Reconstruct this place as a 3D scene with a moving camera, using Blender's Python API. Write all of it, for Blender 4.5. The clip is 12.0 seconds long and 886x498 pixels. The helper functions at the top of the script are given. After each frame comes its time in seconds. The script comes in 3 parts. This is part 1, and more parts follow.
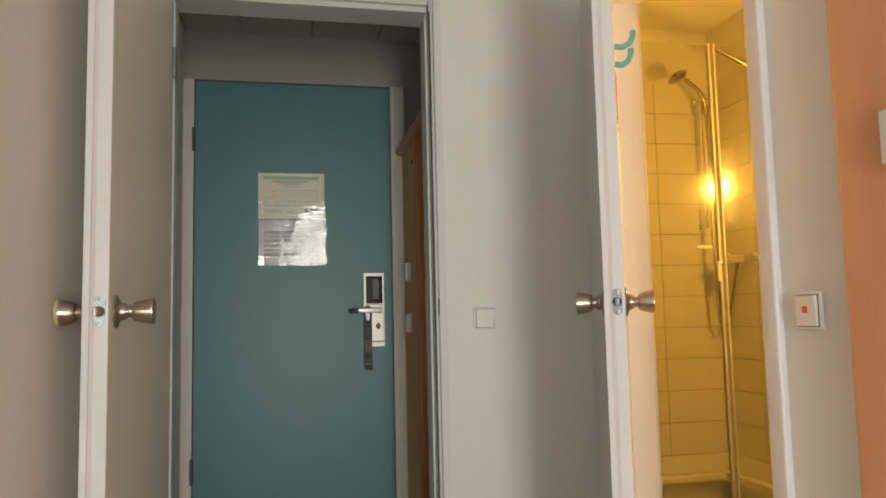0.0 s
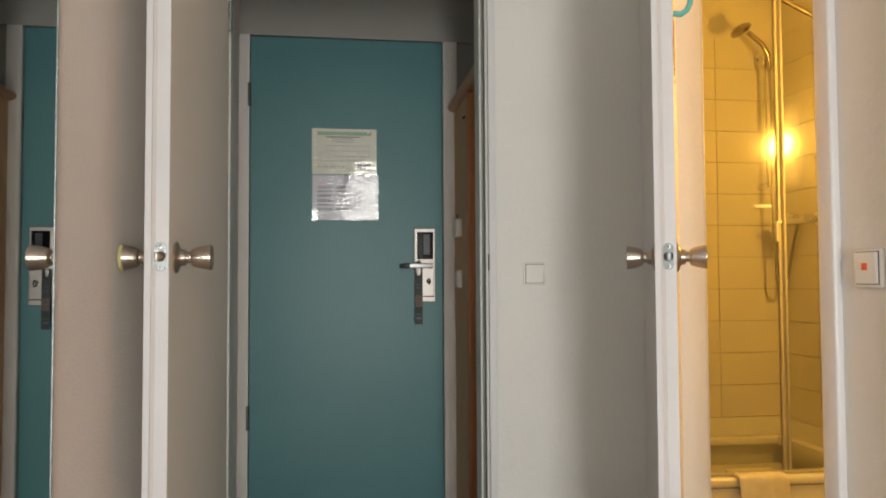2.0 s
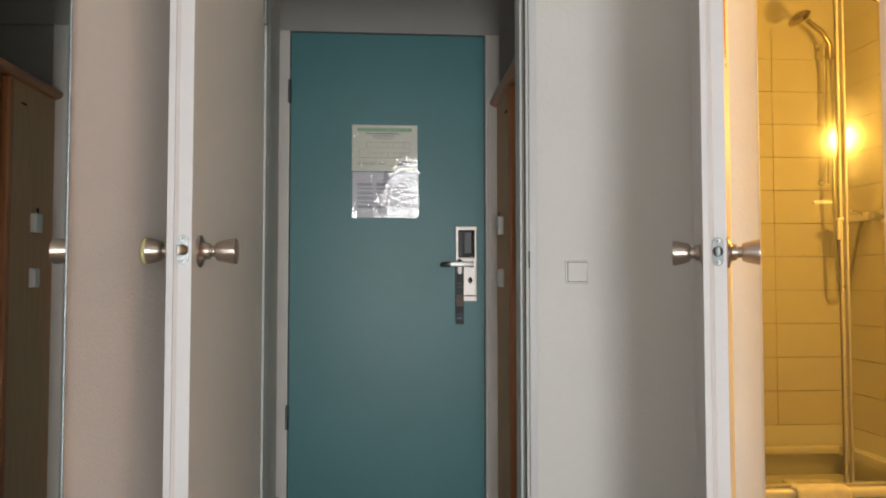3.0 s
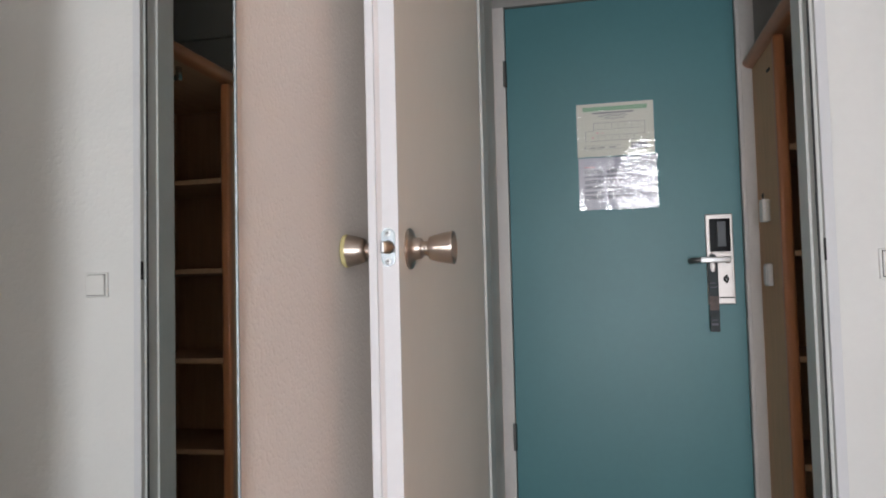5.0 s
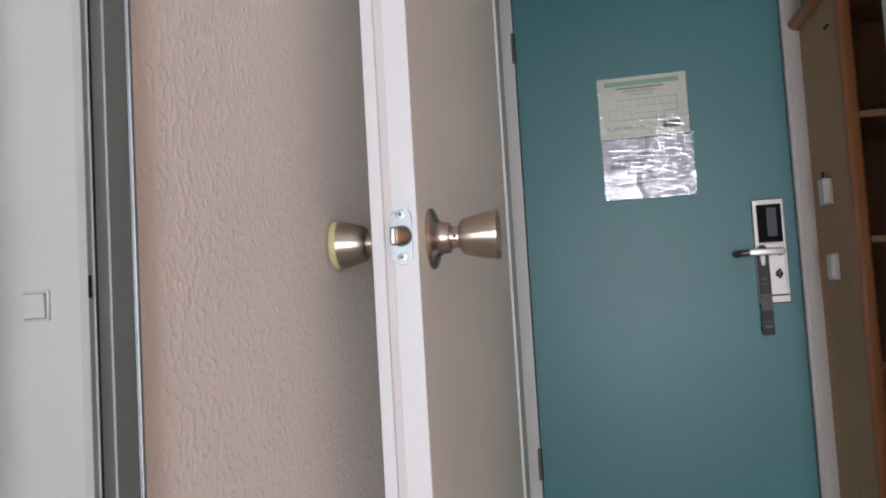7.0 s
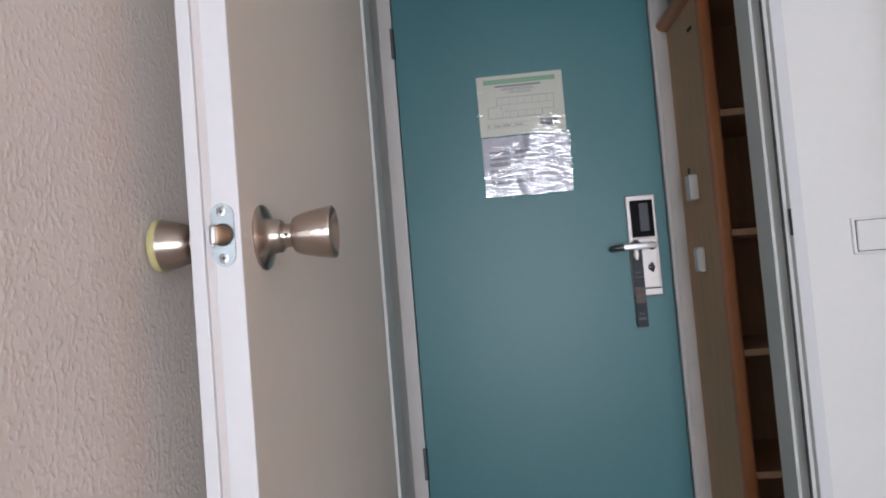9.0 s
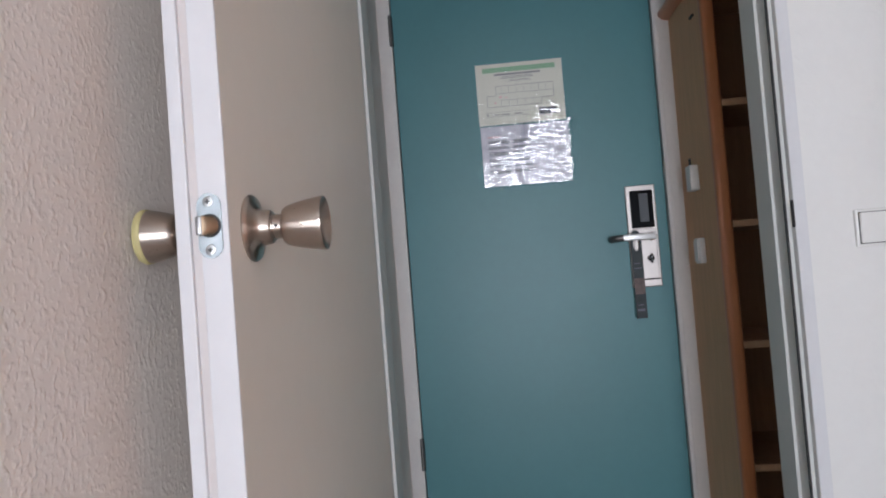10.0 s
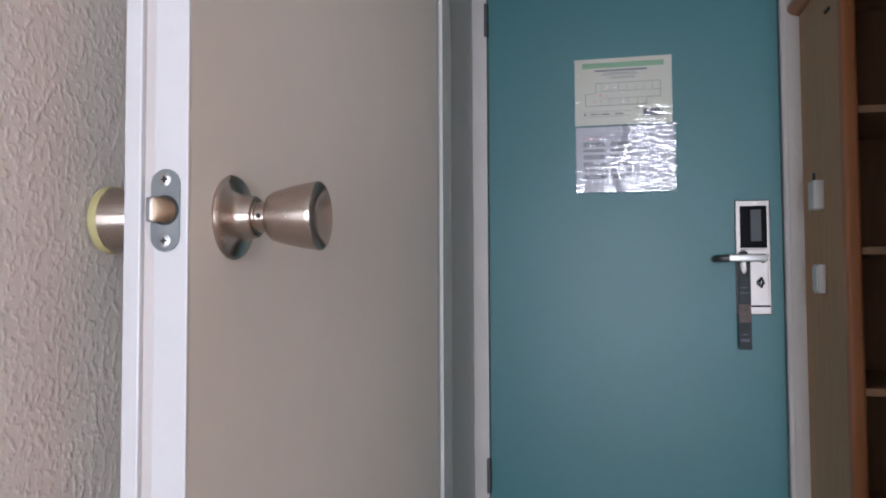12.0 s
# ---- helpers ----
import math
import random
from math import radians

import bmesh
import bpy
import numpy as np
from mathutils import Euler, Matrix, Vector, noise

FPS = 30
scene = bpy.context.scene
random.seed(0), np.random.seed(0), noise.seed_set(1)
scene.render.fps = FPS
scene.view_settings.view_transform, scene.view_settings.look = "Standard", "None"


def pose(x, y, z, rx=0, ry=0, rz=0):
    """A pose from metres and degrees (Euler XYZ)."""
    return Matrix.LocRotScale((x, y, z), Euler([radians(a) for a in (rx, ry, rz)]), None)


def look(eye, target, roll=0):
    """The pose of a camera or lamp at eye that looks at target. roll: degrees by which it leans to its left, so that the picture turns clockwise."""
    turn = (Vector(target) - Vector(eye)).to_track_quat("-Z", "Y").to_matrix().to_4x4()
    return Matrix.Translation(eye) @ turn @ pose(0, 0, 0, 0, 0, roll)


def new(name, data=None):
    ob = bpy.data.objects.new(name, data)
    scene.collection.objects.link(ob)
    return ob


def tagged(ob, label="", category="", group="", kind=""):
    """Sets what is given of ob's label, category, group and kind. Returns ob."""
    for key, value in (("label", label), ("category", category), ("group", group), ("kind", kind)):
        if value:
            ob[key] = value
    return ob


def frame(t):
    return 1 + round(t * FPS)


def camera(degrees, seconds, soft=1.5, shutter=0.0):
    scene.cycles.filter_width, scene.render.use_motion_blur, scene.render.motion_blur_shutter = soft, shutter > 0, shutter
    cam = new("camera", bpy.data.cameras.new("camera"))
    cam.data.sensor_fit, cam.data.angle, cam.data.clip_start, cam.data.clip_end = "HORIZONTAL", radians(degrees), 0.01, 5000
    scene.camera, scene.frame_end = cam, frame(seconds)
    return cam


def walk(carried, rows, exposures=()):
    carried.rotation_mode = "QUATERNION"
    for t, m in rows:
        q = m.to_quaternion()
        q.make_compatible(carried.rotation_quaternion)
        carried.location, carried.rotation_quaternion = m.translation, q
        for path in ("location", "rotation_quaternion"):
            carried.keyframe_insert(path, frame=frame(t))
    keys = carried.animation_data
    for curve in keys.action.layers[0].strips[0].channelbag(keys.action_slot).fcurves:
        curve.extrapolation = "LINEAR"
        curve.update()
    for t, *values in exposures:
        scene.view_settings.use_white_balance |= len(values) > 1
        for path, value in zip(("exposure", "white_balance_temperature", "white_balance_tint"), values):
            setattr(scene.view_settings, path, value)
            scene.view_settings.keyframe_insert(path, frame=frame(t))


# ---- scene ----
cam = camera(61.8, 12.0, soft=1.9)
PATH = [
    (0, (0.291, -2.269, 1.022), (0.708, -0.322, 1.205), -1.33),
    (0.5, (0.295, -2.268, 1.018), (0.667, -0.309, 1.176), -1.14),
    (1, (0.295, -2.272, 1.012), (0.629, -0.302, 1.133), -1.14),
    (1.5, (0.297, -2.275, 1.005), (0.599, -0.298, 1.096), -1.04),
    (2, (0.294, -2.278, 1.003), (0.573, -0.299, 1.082), -0.29),
    (2.5, (0.317, -2.275, 0.999), (0.543, -0.288, 1.075), 0.07),
    (3, (0.337, -2.210, 0.991), (0.483, -0.217, 1.075), -0.01),
    (3.5, (0.314, -2.122, 0.985), (0.332, -0.125, 1.078), -0.50),
    (5.5, (0.245, -1.761, 0.990), (-0.256, 0.172, 1.090), -2.18),
    (6, (0.210, -1.674, 0.988), (-0.313, 0.254, 1.088), -2.79),
    (6.5, (0.161, -1.576, 0.993), (-0.312, 0.365, 1.088), -2.81),
    (7, (0.141, -1.504, 0.991), (-0.264, 0.451, 1.109), -3.36),
    (7.5, (0.161, -1.479, 0.991), (-0.195, 0.485, 1.120), -3.68),
    (9.5, (0.198, -1.451, 0.987), (0.084, 0.544, 1.069), -4.83),
    (10, (0.199, -1.437, 0.991), (0.058, 0.557, 1.058), -4.47),
    (10.5, (0.198, -1.413, 0.992), (0.036, 0.580, 1.041), -4.11),
    (11, (0.204, -1.384, 0.994), (0.023, 0.607, 1.041), -1.90),
    (11.5, (0.210, -1.299, 0.992), (-0.035, 0.684, 1.069), -0.22),
    (12, (0.241, -1.273, 0.999), (-0.169, 0.683, 1.085), -0.27),
]
walk(cam, [(t, look(eye, target, roll)) for t, eye, target, roll in PATH],
     exposures=[(0.0, -0.28, 7600, 2), (2.5, -0.13, 6950, 2), (3.5, -0.08, 6600, 4), (5.5, 0.2, 6350, 7), (7.0, 0.13, 6250, 8), (9.5, 0.22, 6050, 8),
                (11.5, 0.16, 6000, 8), (12.0, 0.22, 5900, 9)])

# ---- world and light ----
world = bpy.data.worlds.new("sky")
scene.world = world
world.use_nodes = True
sky = world.node_tree.nodes.new("ShaderNodeTexSky")
sky.sky_type, sky.sun_disc = "NISHITA", False
sky.sun_elevation, sky.sun_rotation = radians(42), radians(160)
world.node_tree.links.new(sky.outputs[0], world.node_tree.nodes["Background"].inputs[0])
world.node_tree.nodes["Background"].inputs[1].default_value = 0.1


def lamp(name, kind, m, watts, colour, size, size_y=0.0):
    data = bpy.data.lights.new(name, kind)
    data.energy, data.color = watts, colour
    if kind == "AREA":
        data.shape, data.size, data.size_y = "RECTANGLE", size, size_y
    else:
        data.shadow_soft_size = size
    ob = new(name, data)
    ob.matrix_world = m
    return ob


WIN = (0.28, 0.92, 0.10, 1.88)          # window: x0, x1, z0, z1 in the wall behind the start
BACK = -4.4
lamp("window_daylight", "AREA", look(((WIN[0] + WIN[1]) / 2, BACK - 0.05, (WIN[2] + WIN[3]) / 2), ((WIN[0] + WIN[1]) / 2, 0, 1.35)),
     79, (0.945, 0.945, 1.0), WIN[1] - WIN[0], WIN[3] - WIN[2])
lamp("bathroom_lamp", "POINT", pose(2.305, -0.165, 1.60), 54, (1.0, 0.51, 0.085), 0.045)


# ---- materials ----
def material(name, colour, rough=0.5, metal=0.0, vary=0.08, scale=6.0, bump=0.0, bump_scale=80.0, stretch=(1, 1, 1), dark=None, coat=0.0, fine=0.0):
    """Colour that drifts on two scales, with gloss that drifts too and a fine relief."""
    m = bpy.data.materials.new(name)
    m.use_nodes = True
    n, l = m.node_tree.nodes, m.node_tree.links
    b = n["Principled BSDF"]
    co = n.new("ShaderNodeTexCoord")
    mp = n.new("ShaderNodeMapping")
    mp.inputs["Scale"].default_value = stretch
    l.new(co.outputs["Object"], mp.inputs[0])
    big, small = n.new("ShaderNodeTexNoise"), n.new("ShaderNodeTexNoise")
    big.inputs["Scale"].default_value, big.inputs["Detail"].default_value = scale, 6
    small.inputs["Scale"].default_value, small.inputs["Detail"].default_value = scale * 14, 4
    for t in (big, small):
        l.new(mp.outputs[0], t.inputs["Vector"])
    mixf = n.new("ShaderNodeMath")
    mixf.operation = "MULTIPLY_ADD"
    mixf.inputs[1].default_value = 0.35
    l.new(small.outputs[0], mixf.inputs[0])
    half = n.new("ShaderNodeMath")
    half.operation = "MULTIPLY"
    half.inputs[1].default_value = 0.65
    l.new(big.outputs[0], half.inputs[0])
    l.new(half.outputs[0], mixf.inputs[2])
    ramp = n.new("ShaderNodeValToRGB")
    lo = dark or [c * (1 - vary) for c in colour]
    hi = [min(1, c * (1 + vary)) for c in colour]
    ramp.color_ramp.elements[0].position, ramp.color_ramp.elements[1].position = 0.33, 0.67
    ramp.color_ramp.elements[0].color, ramp.color_ramp.elements[1].color = (*lo, 1), (*hi, 1)
    l.new(mixf.outputs[0], ramp.inputs[0])
    l.new(ramp.outputs[0], b.inputs["Base Color"])
    rr = n.new("ShaderNodeMapRange")
    rr.inputs["To Min"].default_value, rr.inputs["To Max"].default_value = max(0.02, rough * 0.85), min(1, rough * 1.15)
    l.new(small.outputs[0], rr.inputs[0])
    l.new(rr.outputs[0], b.inputs["Roughness"])
    b.inputs["Metallic"].default_value = metal
    b.inputs["Coat Weight"].default_value = coat
    if bump:
        relief = n.new("ShaderNodeTexNoise")
        relief.inputs["Scale"].default_value, relief.inputs["Detail"].default_value = bump_scale, 3
        l.new(mp.outputs[0], relief.inputs["Vector"])
        bp = n.new("ShaderNodeBump")
        bp.inputs["Strength"].default_value, bp.inputs["Distance"].default_value = 1.0, bump
        l.new(relief.outputs[0], bp.inputs["Height"])
        l.new(bp.outputs[0], b.inputs["Normal"])
    return m


def woodchip(name, colour, depth, size):
    """Painted woodchip paper: flat ground with scattered upright grains."""
    m = material(name, colour, 0.75, vary=0.025, scale=3)
    n, l = m.node_tree.nodes, m.node_tree.links
    b = n["Principled BSDF"]
    co = n.new("ShaderNodeTexCoord")
    mp = n.new("ShaderNodeMapping")
    mp.inputs["Scale"].default_value = (1.0, 1.0, 0.9)
    l.new(co.outputs["Object"], mp.inputs[0])
    chips, grain = n.new("ShaderNodeTexNoise"), n.new("ShaderNodeTexNoise")
    chips.inputs["Scale"].default_value, chips.inputs["Detail"].default_value, chips.inputs["Distortion"].default_value = size, 1.0, 0.0
    grain.inputs["Scale"].default_value, grain.inputs["Detail"].default_value = size * 5, 3
    for t in (chips, grain):
        l.new(mp.outputs[0], t.inputs["Vector"])
    cut = n.new("ShaderNodeMapRange")
    cut.interpolation_type = "SMOOTHSTEP"
    cut.inputs["From Min"].default_value, cut.inputs["From Max"].default_value = 0.42, 0.80
    l.new(chips.outputs[0], cut.inputs[0])
    add = n.new("ShaderNodeMath")
    add.operation = "MULTIPLY_ADD"
    add.inputs[1].default_value = 0.25
    l.new(grain.outputs[0], add.inputs[0])
    l.new(cut.outputs[0], add.inputs[2])
    bp = n.new("ShaderNodeBump")
    bp.inputs["Strength"].default_value, bp.inputs["Distance"].default_value = 1.0, depth
    l.new(add.outputs[0], bp.inputs["Height"])
    l.new(bp.outputs[0], b.inputs["Normal"])
    return m


def wood(name, light, dark, rough=0.4, along="z", scale=9.0):
    st = {"z": (6, 6, 0.5), "y": (6, 0.5, 6), "x": (0.5, 6, 6)}[along]
    return material(name, light, rough, vary=0.08, scale=scale, dark=dark, stretch=st, bump=0.0004, bump_scale=60)


M_CHIP = woodchip("woodchip_beige_paint", (0.83, 0.775, 0.735), 0.0005, 185)
M_WALL = woodchip("white_wall_paint", (0.76, 0.75, 0.735), 0.0003, 70)
# hall paint set darker than the wall's own, carrying the dim hall's shade
M_HALL = material("hall_wall_paint_shaded", (0.38, 0.367, 0.345), 0.7, vary=0.03, bump=0.0004, bump_scale=120)
M_DOOR = material("door_white_lacquer", (0.86, 0.81, 0.735), 0.42, vary=0.025, scale=2.5, bump=0.00008, bump_scale=220)
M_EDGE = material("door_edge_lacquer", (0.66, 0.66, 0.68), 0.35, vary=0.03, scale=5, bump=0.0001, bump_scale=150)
M_GROOVE = material("rebate_strip_dull", (0.60, 0.56, 0.55), 0.6, vary=0.05, scale=8)
M_FRAME = material("steel_frame_grey_lacquer", (0.60, 0.61, 0.59), 0.38, vary=0.04, scale=5, bump=0.0001, bump_scale=160)
M_TFRAME = material("entrance_frame_paint", (0.70, 0.665, 0.64), 0.5, vary=0.05, scale=6)
M_TEAL = material("teal_door_lacquer", (0.085, 0.232, 0.255), 0.42, vary=0.05, scale=3.0, bump=0.00012, bump_scale=180)
M_DARKSTEEL = material("dark_hinge_steel", (0.16, 0.155, 0.15), 0.45, metal=0.8, vary=0.15, scale=40)
M_STEEL = material("brushed_steel", (0.46, 0.40, 0.35), 0.24, metal=1.0, vary=0.05, scale=30, stretch=(1, 1, 1))
M_SATIN = material("satin_nickel_plate", (0.46, 0.42, 0.40), 0.42, metal=1.0, vary=0.05, scale=40)
M_ALU = material("white_aluminium_profile", (0.50, 0.48, 0.45), 0.45, metal=0.0, vary=0.03)
M_LEVER = material("satin_lever_steel", (0.80, 0.79, 0.78), 0.42, metal=0.5, vary=0.03, scale=30)
M_CHROME = material("chrome", (0.8, 0.8, 0.8), 0.1, metal=1.0, vary=0.02)
M_ZINC = material("zinc_plate", (0.27, 0.295, 0.31), 0.5, metal=1.0, vary=0.12, scale=60)
M_SCREW = material("worn_bright_steel", (0.42, 0.42, 0.42), 0.45, metal=1.0, vary=0.15, scale=80)
M_BRASS = material("brass_latch", (0.33, 0.245, 0.17), 0.5, metal=1.0, vary=0.1, scale=60)
M_BLACK = material("black_plastic", (0.006, 0.006, 0.008), 0.12, vary=0.2)
M_PANEL = material("dark_reader_window", (0.035, 0.04, 0.05), 0.35, vary=0.1)
M_HOLE = material("dark_recess", (0.02, 0.02, 0.02), 0.6, vary=0.2)
M_PLAST = material("white_switch_plastic", (0.78, 0.77, 0.75), 0.35, vary=0.02)
M_RED = material("red_indicator", (0.75, 0.10, 0.03), 0.3, vary=0.1)
M_BUMP = material("yellowed_rubber", (0.52, 0.46, 0.22), 0.55, vary=0.1, scale=40)
M_TAN = wood("tan_laminate", (0.66, 0.395, 0.215), (0.58, 0.345, 0.185), 0.6)
M_BEECH = wood("orange_beech", (0.50, 0.20, 0.085), (0.42, 0.155, 0.06), 0.32)
M_BEECH_Y = wood("orange_beech_rail", (0.50, 0.20, 0.085), (0.42, 0.155, 0.06), 0.32, "y")
M_SHELF = wood("shelf_laminate", (0.55, 0.34, 0.20), (0.48, 0.28, 0.16), 0.5, "y")
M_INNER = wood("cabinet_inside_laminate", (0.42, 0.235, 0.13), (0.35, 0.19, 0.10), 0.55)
M_ORANGE = wood("orange_veneer_panel", (0.78, 0.37, 0.20), (0.755, 0.35, 0.187), 0.22, "z", 3)
# white tiles greyed down; the colour holds the hall ceiling's shade
M_CEIL = material("ceiling_tile_white_shaded", (0.48, 0.47, 0.44), 0.8, vary=0.04, bump=0.0006, bump_scale=200)
M_PLASTER = material("ceiling_plaster", (0.75, 0.74, 0.72), 0.8, vary=0.03)
M_FLOOR = material("grey_carpet", (0.38, 0.36, 0.35), 0.95, vary=0.25, scale=30, bump=0.002, bump_scale=300)
M_SKIRT = material("dark_skirting", (0.03, 0.03, 0.032), 0.5, vary=0.2)
M_TILE = material("glazed_wall_tile", (0.72, 0.69, 0.62), 0.16, vary=0.04, scale=4)
M_GROUT = material("brown_grout", (0.40, 0.34, 0.26), 0.85, vary=0.1, scale=20)
M_BATHP = material("bathroom_paint", (0.72, 0.69, 0.62), 0.6, vary=0.03)
M_TRAY = material("shower_tray_acrylic", (0.80, 0.79, 0.76), 0.18, vary=0.02)
M_TOWEL = material("white_towel_terry", (0.80, 0.77, 0.72), 0.95, vary=0.08, scale=30, bump=0.003, bump_scale=350)
M_PAPER = material("cream_printed_sheet", (0.56, 0.56, 0.48), 0.25, vary=0.03, scale=10, coat=0.3)
M_PAPER2 = material("lilac_white_sheet", (0.46, 0.46, 0.53), 0.3, vary=0.03, scale=10, coat=0.3)
M_GREEN = material("green_header_ink", (0.16, 0.36, 0.20), 0.3, vary=0.1)
M_INK = material("grey_ink", (0.14, 0.14, 0.17), 0.35, vary=0.2)
M_LINE = material("pale_plan_ink", (0.11, 0.11, 0.15), 0.35, vary=0.2)
M_PINK = material("pink_ink", (0.62, 0.28, 0.30), 0.35, vary=0.2)
M_HANG = material("dark_card_hanger", (0.035, 0.045, 0.05), 0.6, vary=0.35, scale=25)
M_HANG2 = material("brown_print_on_hanger", (0.14, 0.10, 0.09), 0.55, vary=0.35, scale=60)
M_HOOKT = material("teal_plastic_hook", (0.10, 0.42, 0.42), 0.35, vary=0.05)
M_HOOKO = material("orange_sticker", (0.75, 0.20, 0.06), 0.4, vary=0.1, scale=30)
M_HOSE = material("steel_hose", (0.42, 0.41, 0.40), 0.3, metal=1.0, vary=0.15, scale=200)

M_KNOB = material("turned_brushed_steel", (0.45, 0.39, 0.34), 0.29, metal=1.0, vary=0.05, scale=30)
tn = M_KNOB.node_tree.nodes.new("ShaderNodeTangent")
tn.direction_type, tn.axis = "RADIAL", "X"
kb = M_KNOB.node_tree.nodes["Principled BSDF"]
kb.inputs["Anisotropic"].default_value, kb.inputs["Anisotropic Rotation"].default_value = 0.85, 0.25
M_KNOB.node_tree.links.new(tn.outputs[0], kb.inputs["Tangent"])


def glass(name, rough=0.0, tint=(0.95, 0.97, 0.96)):
    m = bpy.data.materials.new(name)
    m.use_nodes = True
    n, l = m.node_tree.nodes, m.node_tree.links
    out = n["Material Output"]
    n.remove(n["Principled BSDF"])
    clear, gloss, mix, fr = n.new("ShaderNodeBsdfTransparent"), n.new("ShaderNodeBsdfGlossy"), n.new("ShaderNodeMixShader"), n.new("ShaderNodeFresnel")
    clear.inputs[0].default_value = (*tint, 1)
    gloss.inputs["Roughness"].default_value = rough
    fr.inputs[0].default_value = 1.5
    l.new(fr.outputs[0], mix.inputs[0])
    l.new(clear.outputs[0], mix.inputs[1])
    l.new(gloss.outputs[0], mix.inputs[2])
    l.new(mix.outputs[0], out.inputs[0])
    return m


M_GLASS = glass("clear_glass")
M_SHOWER = glass("shower_glass", 0.15, (0.93, 0.93, 0.90))

M_SLEEVE = glass("crinkled_clear_sleeve", 0.05, (0.94, 0.94, 0.95))


def crinkle(m, depth):
    n, l = m.node_tree.nodes, m.node_tree.links
    co, mp = n.new("ShaderNodeTexCoord"), n.new("ShaderNodeMapping")
    mp.inputs["Scale"].default_value = (1, 1, 1.9)
    wav = n.new("ShaderNodeTexNoise")
    wav.inputs["Scale"].default_value, wav.inputs["Detail"].default_value, wav.inputs["Distortion"].default_value = 42, 2.5, 1.2
    bp = n.new("ShaderNodeBump")
    bp.inputs["Distance"].default_value = depth
    l.new(co.outputs["Object"], mp.inputs[0])
    l.new(mp.outputs[0], wav.inputs["Vector"])
    l.new(wav.outputs[0], bp.inputs["Height"])
    for node in n:
        if node.type in ("BSDF_GLOSSY", "FRESNEL"):
            l.new(bp.outputs[0], node.inputs["Normal"])
        if node.type == "FRESNEL":
            node.inputs[0].default_value = 2.0


crinkle(M_SLEEVE, 0.0004)

M_MIRROR = bpy.data.materials.new("mirror_silver")
M_MIRROR.use_nodes = True
for key, value in (("Base Color", (0.86, 0.88, 0.87, 1)), ("Metallic", 1.0), ("Roughness", 0.01)):
    M_MIRROR.node_tree.nodes["Principled BSDF"].inputs[key].default_value = value

M_GLOW = bpy.data.materials.new("warm_lamp_diffuser")
M_GLOW.use_nodes = True
for key, value in (("Base Color", (0.9, 0.8, 0.6, 1)), ("Emission Color", (1.0, 0.62, 0.16, 1)), ("Emission Strength", 7.0)):
    M_GLOW.node_tree.nodes["Principled BSDF"].inputs[key].default_value = value


# ---- mesh helpers ----
def box(bm, x0, x1, y0, y1, z0, z1, bevel=0.0, seg=2):
    made = bmesh.ops.create_cube(bm, size=1.0, matrix=Matrix.LocRotScale(((x0 + x1) / 2, (y0 + y1) / 2, (z0 + z1) / 2), None, (x1 - x0, y1 - y0, z1 - z0)))["verts"]
    if bevel:
        edges = list({e for v in made for e in v.link_edges})
        bmesh.ops.bevel(bm, geom=edges, offset=bevel, segments=seg, affect="EDGES", profile=0.5)
    return bm


def boxed(*args, **kw):
    return box(bmesh.new(), *args, **kw)


def prism(bm, outline, x0, x1, m=None):
    """Extrude a (y, z) outline from x0 to x1."""
    a = [bm.verts.new((x0, y, z)) for y, z in outline]
    b = [bm.verts.new((x1, y, z)) for y, z in outline]
    bm.faces.new(a)
    bm.faces.new(b[::-1])
    for i in range(len(a)):
        j = (i + 1) % len(a)
        bm.faces.new((a[j], a[i], b[i], b[j]))
    bmesh.ops.recalc_face_normals(bm, faces=bm.faces)
    if m:
        bm.transform(m)
    return bm


def lathe(bm, profile, m, seg=40):
    """Turn (r, h) points round the local x axis, h along x."""
    rings = []
    for r, h in profile:
        if r < 1e-6:
            rings.append([bm.verts.new(m @ Vector((h, 0, 0)))])
        else:
            rings.append([bm.verts.new(m @ Vector((h, r * math.cos(2 * math.pi * i / seg), r * math.sin(2 * math.pi * i / seg)))) for i in range(seg)])
    for a, b in zip(rings, rings[1:]):
        for i in range(seg):
            j = (i + 1) % seg
            quad = [a[i % len(a)], a[j % len(a)], b[j % len(b)], b[i % len(b)]]
            quad = list(dict.fromkeys(quad))
            if len(quad) > 2:
                bm.faces.new(quad)
    bmesh.ops.recalc_face_normals(bm, faces=bm.faces)
    return bm


def tube(bm, points, r, seg=12):
    """A round bar along points."""
    pts = [Vector(p) for p in points]
    rings = []
    side = None
    for i, p in enumerate(pts):
        d = (pts[min(i + 1, len(pts) - 1)] - pts[max(i - 1, 0)]).normalized()
        if side is None:
            side = d.orthogonal().normalized()
        side = (side - d * side.dot(d)).normalized()
        up = d.cross(side)
        rings.append([bm.verts.new(p + r * (math.cos(2 * math.pi * k / seg) * side + math.sin(2 * math.pi * k / seg) * up)) for k in range(seg)])
    for a, b in zip(rings, rings[1:]):
        for k in range(seg):
            bm.faces.new((a[k], a[(k + 1) % seg], b[(k + 1) % seg], b[k]))
    bm.faces.new(rings[0][::-1])
    bm.faces.new(rings[-1])
    bmesh.ops.recalc_face_normals(bm, faces=bm.faces)
    return bm


def mesh_of(name, bm, mat, smooth=None):
    me = bpy.data.meshes.new(name)
    bm.to_mesh(me)
    bm.free()
    me.materials.append(mat)
    if smooth is not None:
        for p in me.polygons:
            p.use_smooth = True
        me.set_sharp_from_angle(angle=radians(smooth))
    return me


